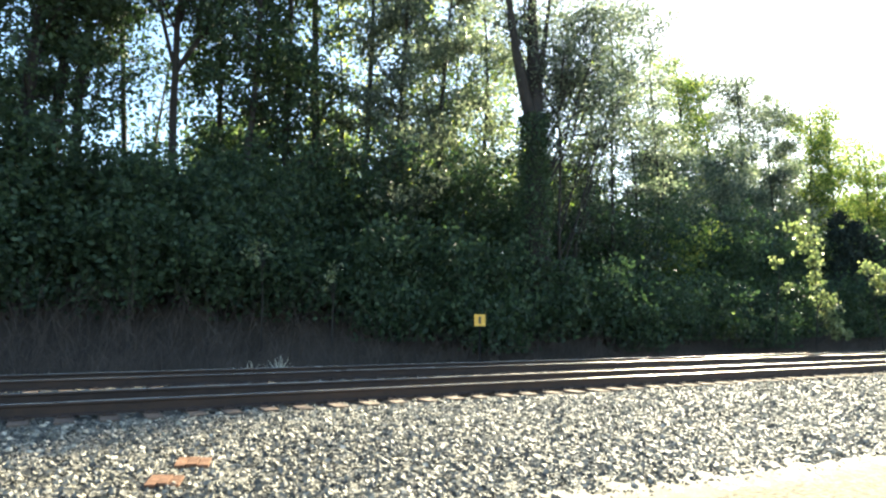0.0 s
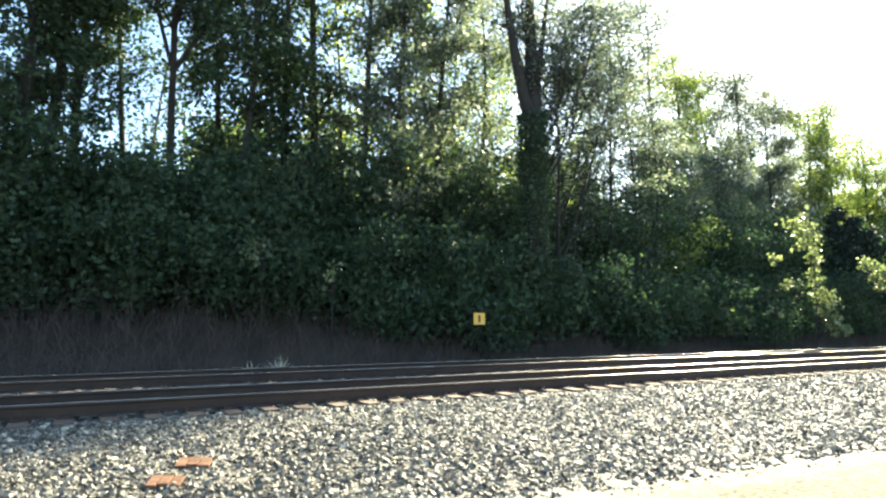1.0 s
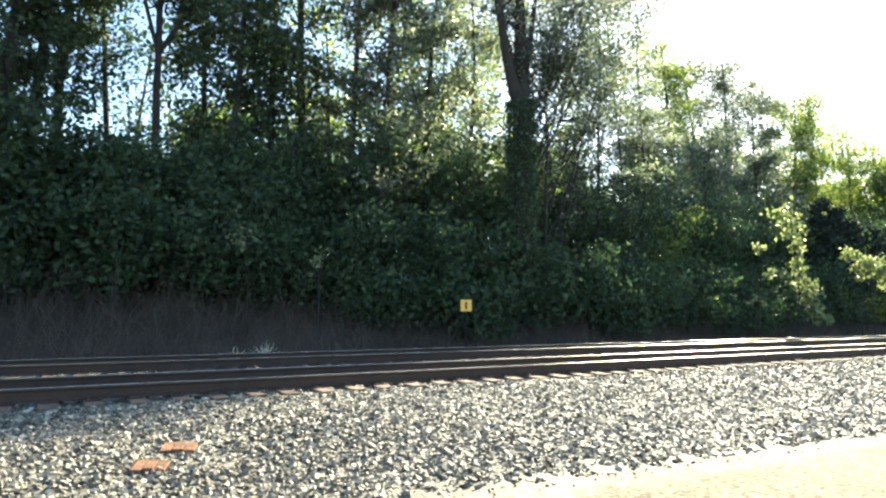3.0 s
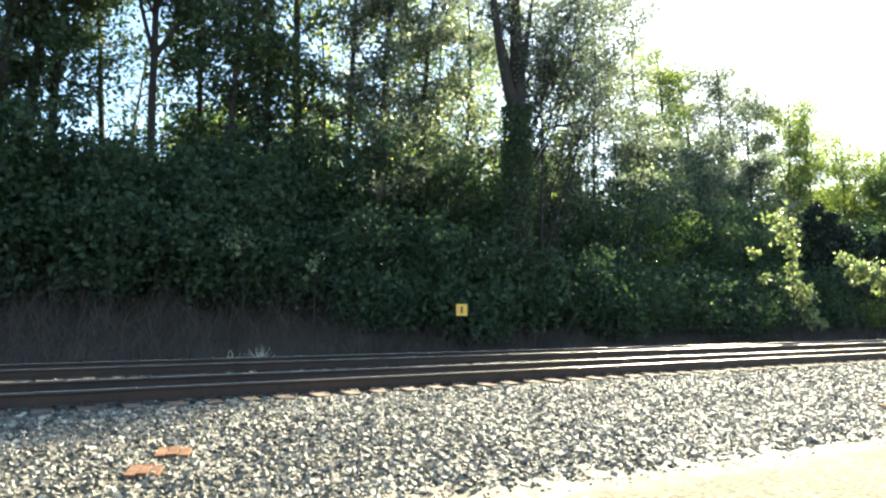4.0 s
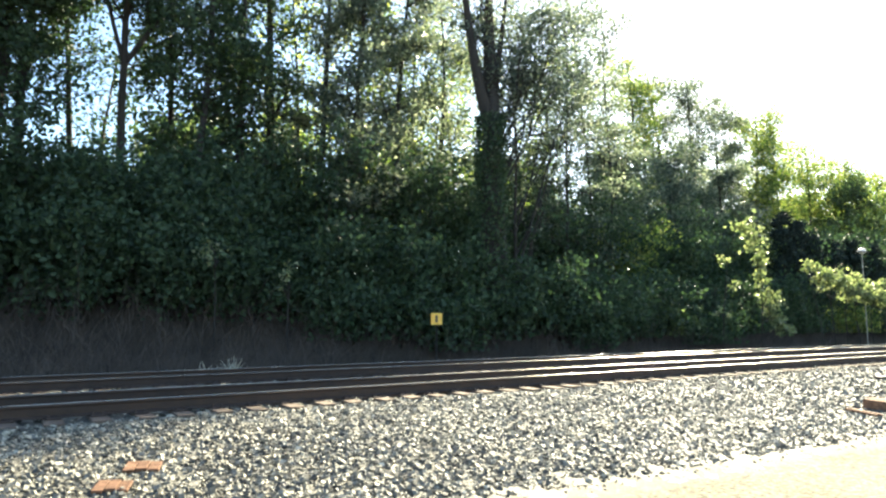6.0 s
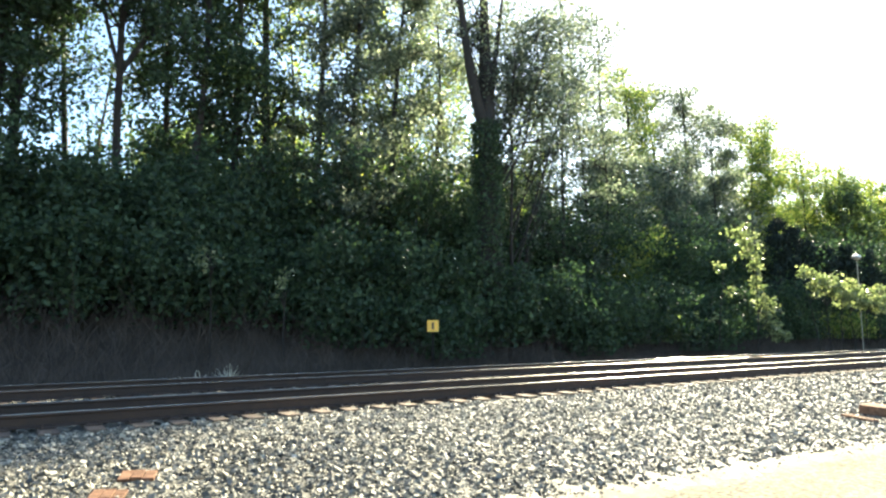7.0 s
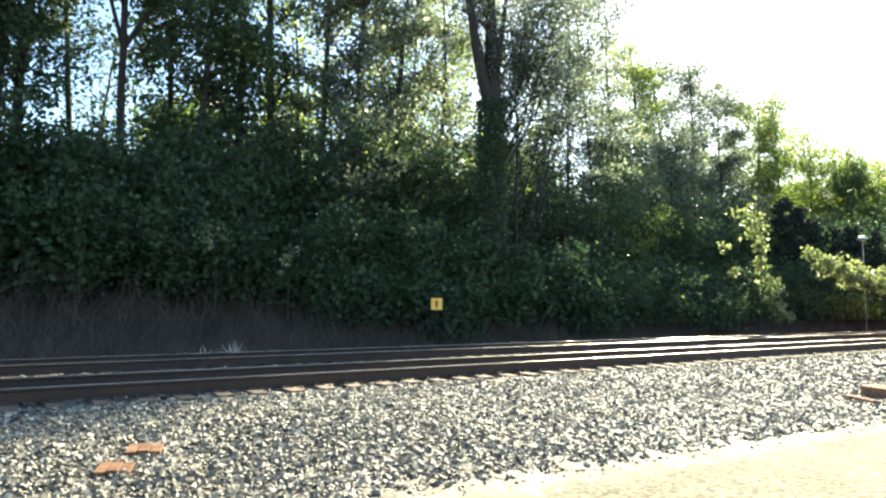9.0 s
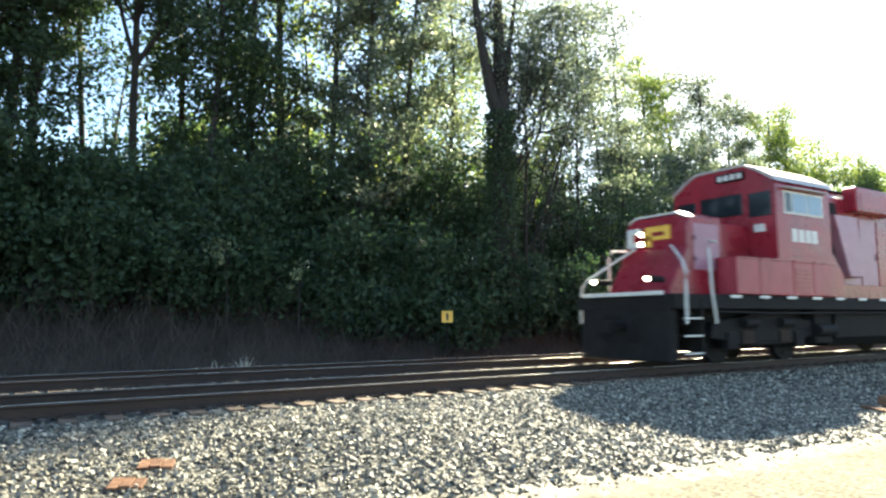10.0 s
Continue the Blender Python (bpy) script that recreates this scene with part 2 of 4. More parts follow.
def ground_z(x, y):
    return np.interp(y, PROFILE_Y, PROFILE_Z)


def lot_edge(x):
    """The lot's edge: along the ballast toe, bending outwards farther on."""
    return 5.08 - 0.06 * np.clip(x - 4.5, -6, 8.5)


def sheet(name, xs, ys, lift, mat, rough, kind_label):
    gx, gy = np.meshgrid(xs, ys, indexing="ij")
    rng = np.random.default_rng(3)
    z = ground_z(gx, gy) + lift - (0.16 * ((gy > 4) & (gy < 17.3)) if name == "ground" else 0) + rng.normal(size=gx.shape) * rough * (np.abs(gx) < 80)
    v = np.stack([gx, gy, z], -1).reshape(-1, 3)
    nx, ny = gx.shape
    i, j = np.meshgrid(np.arange(nx - 1), np.arange(ny - 1), indexing="ij")
    f = np.stack([i * ny + j, (i + 1) * ny + j, (i + 1) * ny + j + 1, i * ny + j + 1], -1).reshape(-1, 4)
    return tagged(raw(name, v, f, mat, smooth=True), kind_label, "ground", kind="structure")


FAR_X = np.array([-2000, -800, -300, -120, -60])
sheet("ground", np.concatenate([FAR_X, np.linspace(-40, 110, 200), [150, 300, 800, 2000]]),
      np.concatenate([[-2000, -400, -50, -5, 3], np.linspace(5, 34, 60), [60, 150, 400, 2000]]), -0.02, SOIL, 0.03, "dark soil bank with leaf litter behind the tracks")
ballast = sheet("ballast_bed", np.concatenate([[-300, -60, -10], np.arange(-4, 40, 0.12), np.arange(40, 100, 1.0), [150, 300]]),
                np.arange(4.4, 17.5, 0.12), 0.004, BED, 0.012, "bed of crushed grey stone under both tracks")

pave = tagged(new("pavement"), "pale worn asphalt lot beside the track ballast", "pavement", kind="structure")
edge_x = np.concatenate([[-200.0, -40, -10], np.arange(-4, 30, 0.25), [60, 200]])
rng = np.random.default_rng(5)
edge_y = lot_edge(edge_x) + rng.normal(size=len(edge_x)) * 0.09 + 0.05 * np.sin(edge_x * 0.9)
pv = np.concatenate([np.stack([edge_x, edge_y, edge_x * 0 + 0.012], -1), np.stack([edge_x, edge_x * 0 - 60, edge_x * 0 + 0.012], -1),
                     np.stack([edge_x, edge_y + 0.02, edge_x * 0 - 0.05], -1)])
ne = len(edge_x)
ii = np.arange(ne - 1)
pf = np.concatenate([np.stack([ne + ii, ne + ii + 1, ii + 1, ii], -1), np.stack([ii, ii + 1, 2 * ne + ii + 1, 2 * ne + ii], -1)])
raw("asphalt_surface", pv, pf, PAVE, pave)

def stone_shapes():
    bm = bmesh.new()
    bmesh.ops.create_cube(bm, size=1.3)
    bmesh.ops.triangulate(bm, faces=bm.faces)
    v = np.array([p.co[:] for p in bm.verts])
    f = np.array([[q.index for q in p.verts] for p in bm.faces])
    bm.free()
    g = np.random.default_rng(11)
    return [v * g.uniform(0.6, 1.35, (len(v), 1)) * g.uniform(0.65, 1.4, (1, 3)) + g.normal(size=v.shape) * 0.12 for _ in range(16)], f


def random_turns(g, n):
    q = g.normal(size=(n, 4))
    q /= np.linalg.norm(q, axis=1)[:, None]
    w, x, y, z = q.T
    return np.stack([1 - 2 * (y * y + z * z), 2 * (x * y - z * w), 2 * (x * z + y * w), 2 * (x * y + z * w), 1 - 2 * (x * x + z * z), 2 * (y * z - x * w),
                     2 * (x * z - y * w), 2 * (y * z + x * w), 1 - 2 * (x * x + y * y)], -1).reshape(n, 3, 3)


def scatter(name, n, x0, x1, y0, y1, lo, hi, seed, parent, keep=None, density=None):
    shapes, tri = stone_shapes()
    g = np.random.default_rng(seed)
    x = x0 + (x1 - x0) * g.random(n) ** (density or 1.0)
    y = g.uniform(y0, y1, n)
    if keep is not None:
        ok = keep(x, y)
        x, y = x[ok], y[ok]
    n = len(x)
    s = g.uniform(lo, hi, n) * g.choice([0.8, 1.0, 1.0, 1.25], n)
    r = random_turns(g, n)
    which = g.integers(0, len(shapes), n)
    local = np.stack(shapes)[which] * s[:, None, None]
    v = np.einsum("nij,nkj->nki", r, local) * np.array([1, 1, 0.8]) + np.stack([x, y, ground_z(x, y) + s * 0.35], -1)[:, None]
    f = (tri[None] + 8 * np.arange(n)[:, None, None]).reshape(-1, 3)
    return tagged(raw(name, v.reshape(-1, 3), f, STONE, parent), kind="stuff")


def off_ties(x, y):
    """Leaves the ties' tops free of stones, but for a few."""
    on = (np.abs((x - 0.09) % 0.52 - 0.26) > 0.14) & ((np.abs(y - TRACK_1) < 1.28) | (np.abs(y - TRACK_2) < 1.28))
    rail = np.zeros_like(on)
    for c in (TRACK_1, TRACK_2):
        for s in (-1, 1):
            rail |= np.abs(y - c - s * 0.7525) < 0.1
    return ~on & ~rail


def thin_toe(x, y):
    """Fewer stones towards the lot, where dust shows between them."""
    d = y - lot_edge(x)
    return (d > -0.06) & (np.random.default_rng(31).random(len(x)) < np.clip((d + 0.15) / 0.7, 0.15, 1))


def lot_fringe(x, y):
    """Small stones strewn over the lot's edge."""
    d = y - lot_edge(x)
    return (d < 0.75) & (np.random.default_rng(32).random(len(x)) < np.clip(0.9 + d * 2.2, 0, 1))


scatter("ballast_stones", 64000, -1.0, 13, 4.5, 9.85, 0.014, 0.031, 21, ballast, thin_toe)
scatter("ballast_stones", 23000, 13, 34, 4.4, 9.85, 0.019, 0.039, 22, ballast, thin_toe, density=1.4)
scatter("ballast_stones", 9000, 0, 20, 3.9, 5.8, 0.007, 0.02, 25, ballast, lot_fringe)
scatter("ballast_stones", 5500, -2, 24, 9.85, 12.5, 0.022, 0.04, 23, ballast, off_ties)
scatter("ballast_stones", 5000, -2, 40, 12.5, 17.2, 0.025, 0.045, 24, ballast, off_ties)


def rail_outline(c):
    h = RAIL
    half = [(0.0, h), (0.026, h - 0.002), (0.036, h - 0.012), (0.036, h - 0.034), (0.010, h - 0.05), (0.009, h - 0.145), (0.035, h - 0.16), (0.07, h - 0.168), (0.07, h - 0.18)]
    return [(c + a, z) for a, z in half] + [(c - a, z) for a, z in half[:0:-1]]


def track(c, label):
    t = tagged(new("railway_track"), label, "railway track", kind="structure")
    for s in (-1, 1):
        y = c + s * 0.7525
        body = part("rail", prism(rail_outline(y), "x", -80, 320), RUST, t, "rusty steel rail with a worn shiny head")
        half = [(0.0, 0.0042), (0.009, 0.0039), (0.016, 0.0030), (0.021, 0.0016), (0.0226, 0.0004), (0.0226, -0.004)]
        cap = [(y + a, RAIL + z) for a, z in half] + [(y - a, RAIL + z) for a, z in half[:0:-1]]
        bm = prism(cap, "x", -80, 320)
        bmesh.ops.delete(bm, geom=[f for f in bm.faces if len(f.verts) > 4], context="FACES")   # open ends, so that the shading runs straight
        part("rail_head", bm, STEEL, body, "polished running surface", True)
    return t


track_1 = track(TRACK_1, "railway track of rusty rails on wooden ties in ballast")
track_2 = track(TRACK_2, "second railway track of rusty rails behind the first")

# ---- small wood pieces in the ballast ----
def plank_piece(x, y, w, d, h, turn, tilt, label, mat=PLANK):
    t = tagged(new("wood_offcut"), label, "wood", "wood offcuts in the ballast")
    t.matrix_basis = pose(x, y, float(ground_z(x, y)) + 0.03, tilt, 0, turn)
    for k in range(3):
        a = -w / 2 + k * w / 3
        part("splinter", box(a + 0.004, a + w / 3 - 0.004, -d / 2 + 0.02 * (k % 2), d / 2 - 0.015 * k, 0, h + 0.006 * (k % 2), 0.006), mat, t)
    return t


plank_piece(1.25, 7.42, 0.34, 0.25, 0.032, -20, 9, "broken orange-brown tie end lying in grey ballast")
plank_piece(0.915, 6.89, 0.31, 0.25, 0.03, -22, 9, "split orange-brown tie end lying in grey ballast")
plank_piece(13.12, 5.95, 0.52, 0.46, 0.16, 10, 4, "brown broken timber block lying at the ballast toe")
plank_piece(12.28, 5.86, 0.17, 0.62, 0.035, -19, 3, "thin reddish-brown board lying at the ballast toe")
plank_piece(18.5, 8.2, 1.2, 0.16, 0.05, 2, 5, "dark weathered board lying on the ballast slope", RUST)


# ---- trackside marker ----
def marker(x, y):
    t = tagged(new("trackside_marker"), "small yellow marker plate on a thin dark post", "sign")
    z = float(ground_z(x, y))
    t.matrix_basis = pose(x, y, z - 0.05, 0, 0, -30)
    top = 1.9 - z
    part("post", cyl((0, 0.03, top / 2), 0.025, top, "z", 10), BLACK, t, "thin dark steel post")
    p = part("plate", box(-0.17, 0.17, -0.012, 0.004, top - 0.32, top + 0.03, 0.004), YELLOW, t, "yellow painted plate")
    part("mark", box(-0.035, 0.035, -0.016, -0.0125, top - 0.25, top - 0.04), TIE, p, "dark upright mark")
    return t


marker(11.0, 17.3)


# ---- trees and shrubs ----
def px_x(px, y):
    """Where a bearing counted across the view meets the row at y."""
    return y * math.tan(radians(29.333) + math.atan((px - 784) / 1190))


def curve_path(rng, start, direction, length, steps, wander=0.12, rise=0.05):
    p, d, out = np.array(start, float), np.array(direction, float), []
    d /= np.linalg.norm(d)
    for _ in range(steps + 1):
        out.append(p.copy())
        p = p + d * length / steps
        d = d + rng.normal(size=3) * wander + np.array([0, 0, rise])
        d /= np.linalg.norm(d)
    return np.array(out)


def tree(x, y, height, radius, mat, seed, label, crown_from=0.35, spread=3.0, limbs=14, leaves=9000, leaf=0.18, lean=(0, 0), fork=None, puff=0.42, rise=0.06, limb_r=0.28, climb=(0.2, 0.9), name="tree"):
    rng = np.random.default_rng(seed)
    z0 = float(ground_z(x, y)) - 0.1
    t = tagged(new(name), label, "tree", "trees on the bank")
    t.location = (x, y, z0)
    steps = 12
    main = curve_path(rng, (0, 0, 0), (lean[0], lean[1], 1), height, steps, 0.035, 0.05)
    chunks = [tube_arrays(main, radius * np.linspace(1, 0.12, steps + 1) ** 0.8, 9)]
    stems = [main]
    for f, dx, dy, ln, r in fork or []:
        k = int(f * steps)
        st = curve_path(rng, main[k], (dx, dy, 1), ln, 9, 0.025, 0.03)
        chunks.append(tube_arrays(st, r * np.linspace(1, 0.15, 10), 8))
        stems.append(st)
    tips = []
    for i in range(limbs):
        st = stems[i % len(stems)]
        f = crown_from + (0.97 - crown_from) * (i + rng.random()) / limbs if len(stems) == 1 else rng.uniform(crown_from if st is main else 0.2, 0.97)
        s = st[min(int(f * (len(st) - 1)), len(st) - 2)]
        a = rng.uniform(0, 2 * np.pi)
        ln = spread * rng.uniform(0.6, 1.15) * (1.15 - 0.6 * f)
        limb = curve_path(rng, s, (math.cos(a), math.sin(a), rng.uniform(*climb)), ln, 6, 0.16, rise)
        lr = radius * limb_r * (1.1 - f)
        chunks.append(tube_arrays(limb, (lr + 0.012) * np.linspace(1, 0.2, 7), 5))
        for k in (2, 3, 4, 5, 6):
            for _ in range(2):
                a2 = rng.uniform(0, 2 * np.pi)
                tw = curve_path(rng, limb[k], (math.cos(a2), math.sin(a2), rng.uniform(-0.2, 0.7)), spread * rng.uniform(0.15, 0.4), 3, 0.2, 0.0)
                chunks.append(tube_arrays(tw, np.array([0.014, 0.011, 0.008, 0.004]), 4))
                tips.extend(tw[1:])
    v, f = joined(chunks)
    raw("trunk", v, f, BARK, t, "dark grey-brown bark", True)
    tips = np.array(tips)
    keep = rng.random(len(tips)) > 0.45
    per = max(1, leaves // int(keep.sum()))
    c = np.repeat(tips[keep], per, 0)
    c = c + rng.normal(size=c.shape) * puff * rng.uniform(0.4, 1.0, (len(c), 1)) * np.array([1, 1, 0.7])
    lv, lf = leaf_arrays(rng, c, leaf)
    raw("crown", lv, lf, mat, t)
    return t


def shrub(x, y, height, width, mat, seed, label, leaves=3000, leaf=0.15, base=None):
    rng = np.random.default_rng(seed)
    z0 = (float(ground_z(x, y)) if base is None else base) - 0.05
    t = tagged(new("shrub"), label, "shrub", "undergrowth on the bank")
    t.location = (x, y, z0)
    chunks, tips = [], []
    for _ in range(9):
        a = rng.uniform(0, 2 * np.pi)
        st = curve_path(rng, (rng.normal() * 0.15, rng.normal() * 0.15, 0), (math.cos(a) * 0.5 * width / height, math.sin(a) * 0.5 * width / height, 1), height * rng.uniform(0.6, 1.0), 6, 0.14, 0.0)
        chunks.append(tube_arrays(st, 0.03 * np.linspace(1, 0.2, 7), 5))
        for k in range(2, 7):
            for _ in range(3):
                a2 = rng.uniform(0, 2 * np.pi)
                tips.append(st[k] + np.array([math.cos(a2), math.sin(a2), rng.uniform(-0.4, 0.5)]) * width * rng.uniform(0.08, 0.32))
    v, f = joined(chunks)
    raw("stem", v, f, BARK, t, "thin woody stems", True)
    tips = np.array(tips)
    tips[:, 2] = np.maximum(tips[:, 2], 0.25)
    c = np.repeat(tips, max(1, leaves // len(tips)), 0)
    c = c + rng.normal(size=c.shape) * 0.34 * rng.uniform(0.4, 1.1, (len(c), 1))
    c[:, 2] = np.maximum(c[:, 2], 0.1)
    lv, lf = leaf_arrays(rng, c, leaf)
    raw("foliage", lv, lf, mat, t)
    return t


# tall trees, named by what stands out
tree(px_x(-60, 24), 24, 17, 0.22, LEAF_DARK, 99, "tall dark leafy tree on the bank", 0.08, 3.6, 34, 14000, limb_r=0.14)
tree(px_x(20, 24), 24, 17, 0.26, LEAF_DARK, 100, "tall dark leafy tree on the bank", 0.06, 3.6, 40, 15000, lean=(0.02, 0), limb_r=0.14)
tree(px_x(75, 25), 25, 18, 0.22, LEAF_DARK, 101, "tall dark leafy tree with a leaning trunk", 0.30, 3.0, 40, 14500, lean=(0.01, 0), limb_r=0.14)
tree(px_x(118, 24.4), 24.4, 17.5, 0.17, LEAF_DARK, 102, "tall slim dark tree on the bank", 0.42, 2.4, 32, 12000, lean=(0.0, 0), limb_r=0.16)
tree(px_x(290, 24.8), 24.8, 17.5, 0.17, LEAF_DARK, 103, "forked dark tree standing against the bright sky", 0.44, 3.0, 40, 15000, limb_r=0.18, fork=[(0.43, 0.55, 0.1, 8, 0.10), (0.43, -0.30, 0, 7, 0.085), (0.52, 0.25, 0, 6, 0.06), (0.55, -0.55, 0.1, 5, 0.05), (0.6, 0.6, 0, 5, 0.05)])
tree(px_x(215, 27), 27, 18.5, 0.13, LEAF_DARK, 145, "tall dark tree with a high crown against the sky", 0.48, 2.8, 28, 8000, limb_r=0.16)
tree(px_x(375, 27), 27, 17, 0.15, LEAF_DARK, 142, "tall slim dark tree on the bank", 0.16, 2.6, 34, 8500, leaf=0.2, limb_r=0.16)
tree(px_x(425, 24), 24, 18, 0.16, LEAF_DARK, 104, "tall dark leafy tree on the bank", 0.10, 2.8, 36, 12500, limb_r=0.14)
tree(px_x(500, 24.5), 24.5, 17, 0.16, LEAF_DARK, 105, "tall dark leafy tree on the bank", 0.06, 3.0, 34, 12500, limb_r=0.14)
tree(px_x(560, 26), 26, 19, 0.22, LEAF_MID, 116, "tall leafy tree behind slender stems", 0.1, 3.4, 26, 11000)
tree(px_x(640, 25), 25, 18, 0.16, LEAF_HAZE, 106, "slender leafy tree on the bank", 0.12, 2.8, 22, 9000)
tree(px_x(690, 23.5), 23.5, 16, 0.14, LEAF_HAZE, 107, "slender pole-like leafy tree on the bank", 0.12, 2.6, 22, 8500)
tree(px_x(770, 25), 25, 15, 0.18, LEAF_HAZE, 108, "leafy tree with fine foliage, haze put into its grey-green colour", 0.05, 3.2, 24, 13000, leaf=0.17)
tree(px_x(850, 27), 27, 14.5, 0.18, LEAF_HAZE, 117, "leafy tree with fine foliage, haze put into its grey-green colour", 0.05, 3.4, 24, 11000, leaf=0.17)
FAN = [(0.36 + 0.03 * (k % 9), 0.42 + 0.055 * ((k * 5) % 9), 0.12 * ((k % 3) - 1), 5.2 + 0.8 * ((k * 7) % 4), 0.034 + 0.004 * (k % 4)) for k in range(16)]
FAN += [(0.66 + 0.04 * k, -0.34 - 0.08 * (k % 3), 0.1 * (k % 2), 3.0 + k % 3, 0.03) for k in range(6)]
MAIN = tree(px_x(946, 20), 20, 15.2, 0.60, LEAF_HAZE, 109, "large ivy-clad tree with two upright stems", 0.58, 2.5, 60, 12500, leaf=0.13, puff=0.4, limb_r=0.09, climb=(0.7, 1.8),
            lean=(0.06, 0), fork=[(0.50, -0.29, 0, 8.2, 0.27), (0.6, 0.24, 0.05, 6.2, 0.18)] + FAN)
tree(px_x(1010, 25), 25, 15.0, 0.08, LEAF_HAZE, 118, "leafy tree with fine branches on the bank", 0.05, 3.4, 24, 7000, leaf=0.16)
tree(px_x(1085, 22.5), 22.5, 14.8, 0.09, LEAF_HAZE, 110, "leafy tree with fine branches on the bank", 0.05, 3.2, 26, 7200, leaf=0.15)
tree(px_x(1135, 25), 25, 17.2, 0.08, LEAF_HAZE, 119, "leafy tree with fine branches on the bank", 0.05, 3.4, 30, 5500, leaf=0.16, lean=(0.02, 0))
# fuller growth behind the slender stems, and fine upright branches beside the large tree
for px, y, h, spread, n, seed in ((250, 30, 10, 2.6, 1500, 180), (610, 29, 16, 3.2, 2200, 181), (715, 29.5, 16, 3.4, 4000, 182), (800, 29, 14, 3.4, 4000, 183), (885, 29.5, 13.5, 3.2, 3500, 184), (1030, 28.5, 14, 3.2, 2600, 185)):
    # Backlight on these leaves is put into the lighter leaf colour.
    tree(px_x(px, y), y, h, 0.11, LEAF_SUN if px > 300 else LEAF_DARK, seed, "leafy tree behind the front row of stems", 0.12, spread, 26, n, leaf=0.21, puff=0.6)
tree(px_x(1163, 24), 24, 16.8, 0.07, LEAF_HAZE, 188, "leafy tree with fine branches on the bank", 0.40, 2.8, 30, 5200, leaf=0.15)
tree(px_x(990, 21), 21, 10.5, 0.09, LEAF_HAZE, 186, "slender tree with many upright fine branches", 0.2, 2.2, 22, 1700, leaf=0.14,
     fork=[(0.10, 0.40, 0, 9, 0.06), (0.16, 0.55, 0.1, 9, 0.055), (0.22, 0.32, -0.1, 9, 0.06), (0.28, 0.62, 0, 8, 0.05), (0.34, 0.45, 0.1, 8, 0.05), (0.42, 0.7, 0, 6, 0.045)])
tree(px_x(1180, 27), 27, 8.6, 0.14, LEAF_HAZE, 143, "leafy understorey tree on the bank", 0.03, 3.2, 28, 9500)
tree(px_x(1280, 27), 27, 8.4, 0.14, LEAF_HAZE, 144, "green understorey tree on the bank", 0.03, 3.2, 28, 9500)
tree(px_x(1380, 27), 27, 8.0, 0.14, LEAF_HAZE, 146, "green understorey tree on the bank", 0.03, 3.2, 28, 9500)
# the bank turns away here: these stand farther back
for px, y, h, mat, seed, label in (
        (1225, 34, 17.6, LEAF_SUN, 111, "tree on the bank, sunlight put into its yellow-green leaf colour"), (1275, 36, 18.2, LEAF_HAZE, 147, "leafy tree with a ragged top"),
        (1325, 34, 17.8, LEAF_HAZE, 112, "leafy sunlit tree with a ragged top"), (1385, 35, 17.0, LEAF_HAZE, 141, "leafy tree with a ragged top"),
        (1440, 34, 16.6, LEAF_SUN, 113, "tree on the bank, sunlight put into its yellow-green leaf colour"), (1490, 34, 15.5, LEAF_SUN, 114, "tree on the bank, sunlight put into its yellow-green leaf colour"),
        (1535, 35, 14.4, LEAF_SUN, 115, "tree on the bank, sunlight put into its yellow-green leaf colour"), (1590, 34, 13.0, LEAF_SUN, 148, "tree on the bank, sunlight put into its yellow-green leaf colour"),
        (1650, 35, 12.8, LEAF_SUN, 149, "tree on the bank, sunlight put into its yellow-green leaf colour")):
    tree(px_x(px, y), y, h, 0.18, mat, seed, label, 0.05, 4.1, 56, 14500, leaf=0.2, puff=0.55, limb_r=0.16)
for k in range(7):
    tree(66 + 8 * k, 31 + (k % 3) * 2, 10.5 + (k % 2), 0.2, LEAF_SUN if k % 3 else LEAF_MID, 120 + k, "leafy tree farther along the line", 0.05, 4.2, 24, 8000, leaf=0.28)

# far woods behind the bank
for k in range(17):
    tree(7 + 7 * k, 36 + (k * 5) % 7, 7.5 + (k * 3) % 4, 0.2, LEAF_MID, 160 + k, "leafy tree in the woods behind the bank", 0.05, 4.2, 20, 4200, leaf=0.39, puff=0.7)

# ivy on the large tree
g = np.random.default_rng(55)
h = g.uniform(0.2, 8.4, 8000)
a = g.uniform(0, 2 * np.pi, len(h))
r = 0.54 * (1 - h / 24) + np.abs(g.normal(size=len(h))) * 0.15
lv, lf = leaf_arrays(g, np.stack([np.cos(a) * r, np.sin(a) * r, h], -1), 0.13, 0.6)
raw("ivy", lv, lf, LEAF_DARK, MAIN, "dark ivy leaves covering the lower trunk")

# undergrowth, in rows up the bank
rng = np.random.default_rng(77)
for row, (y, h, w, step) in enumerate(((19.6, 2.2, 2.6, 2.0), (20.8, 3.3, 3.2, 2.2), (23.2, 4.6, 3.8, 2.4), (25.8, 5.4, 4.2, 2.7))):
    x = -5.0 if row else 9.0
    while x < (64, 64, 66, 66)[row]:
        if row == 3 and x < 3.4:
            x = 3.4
        # Past x = 24, dark and lit leaf colours stand for shade and sun.
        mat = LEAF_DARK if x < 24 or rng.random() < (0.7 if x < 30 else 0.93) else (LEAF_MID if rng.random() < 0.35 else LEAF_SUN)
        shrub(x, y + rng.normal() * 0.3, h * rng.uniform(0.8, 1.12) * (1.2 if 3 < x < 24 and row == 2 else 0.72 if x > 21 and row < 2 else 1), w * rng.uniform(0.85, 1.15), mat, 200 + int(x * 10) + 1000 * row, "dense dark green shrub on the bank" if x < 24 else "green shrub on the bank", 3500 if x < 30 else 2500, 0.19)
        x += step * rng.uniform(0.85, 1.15)

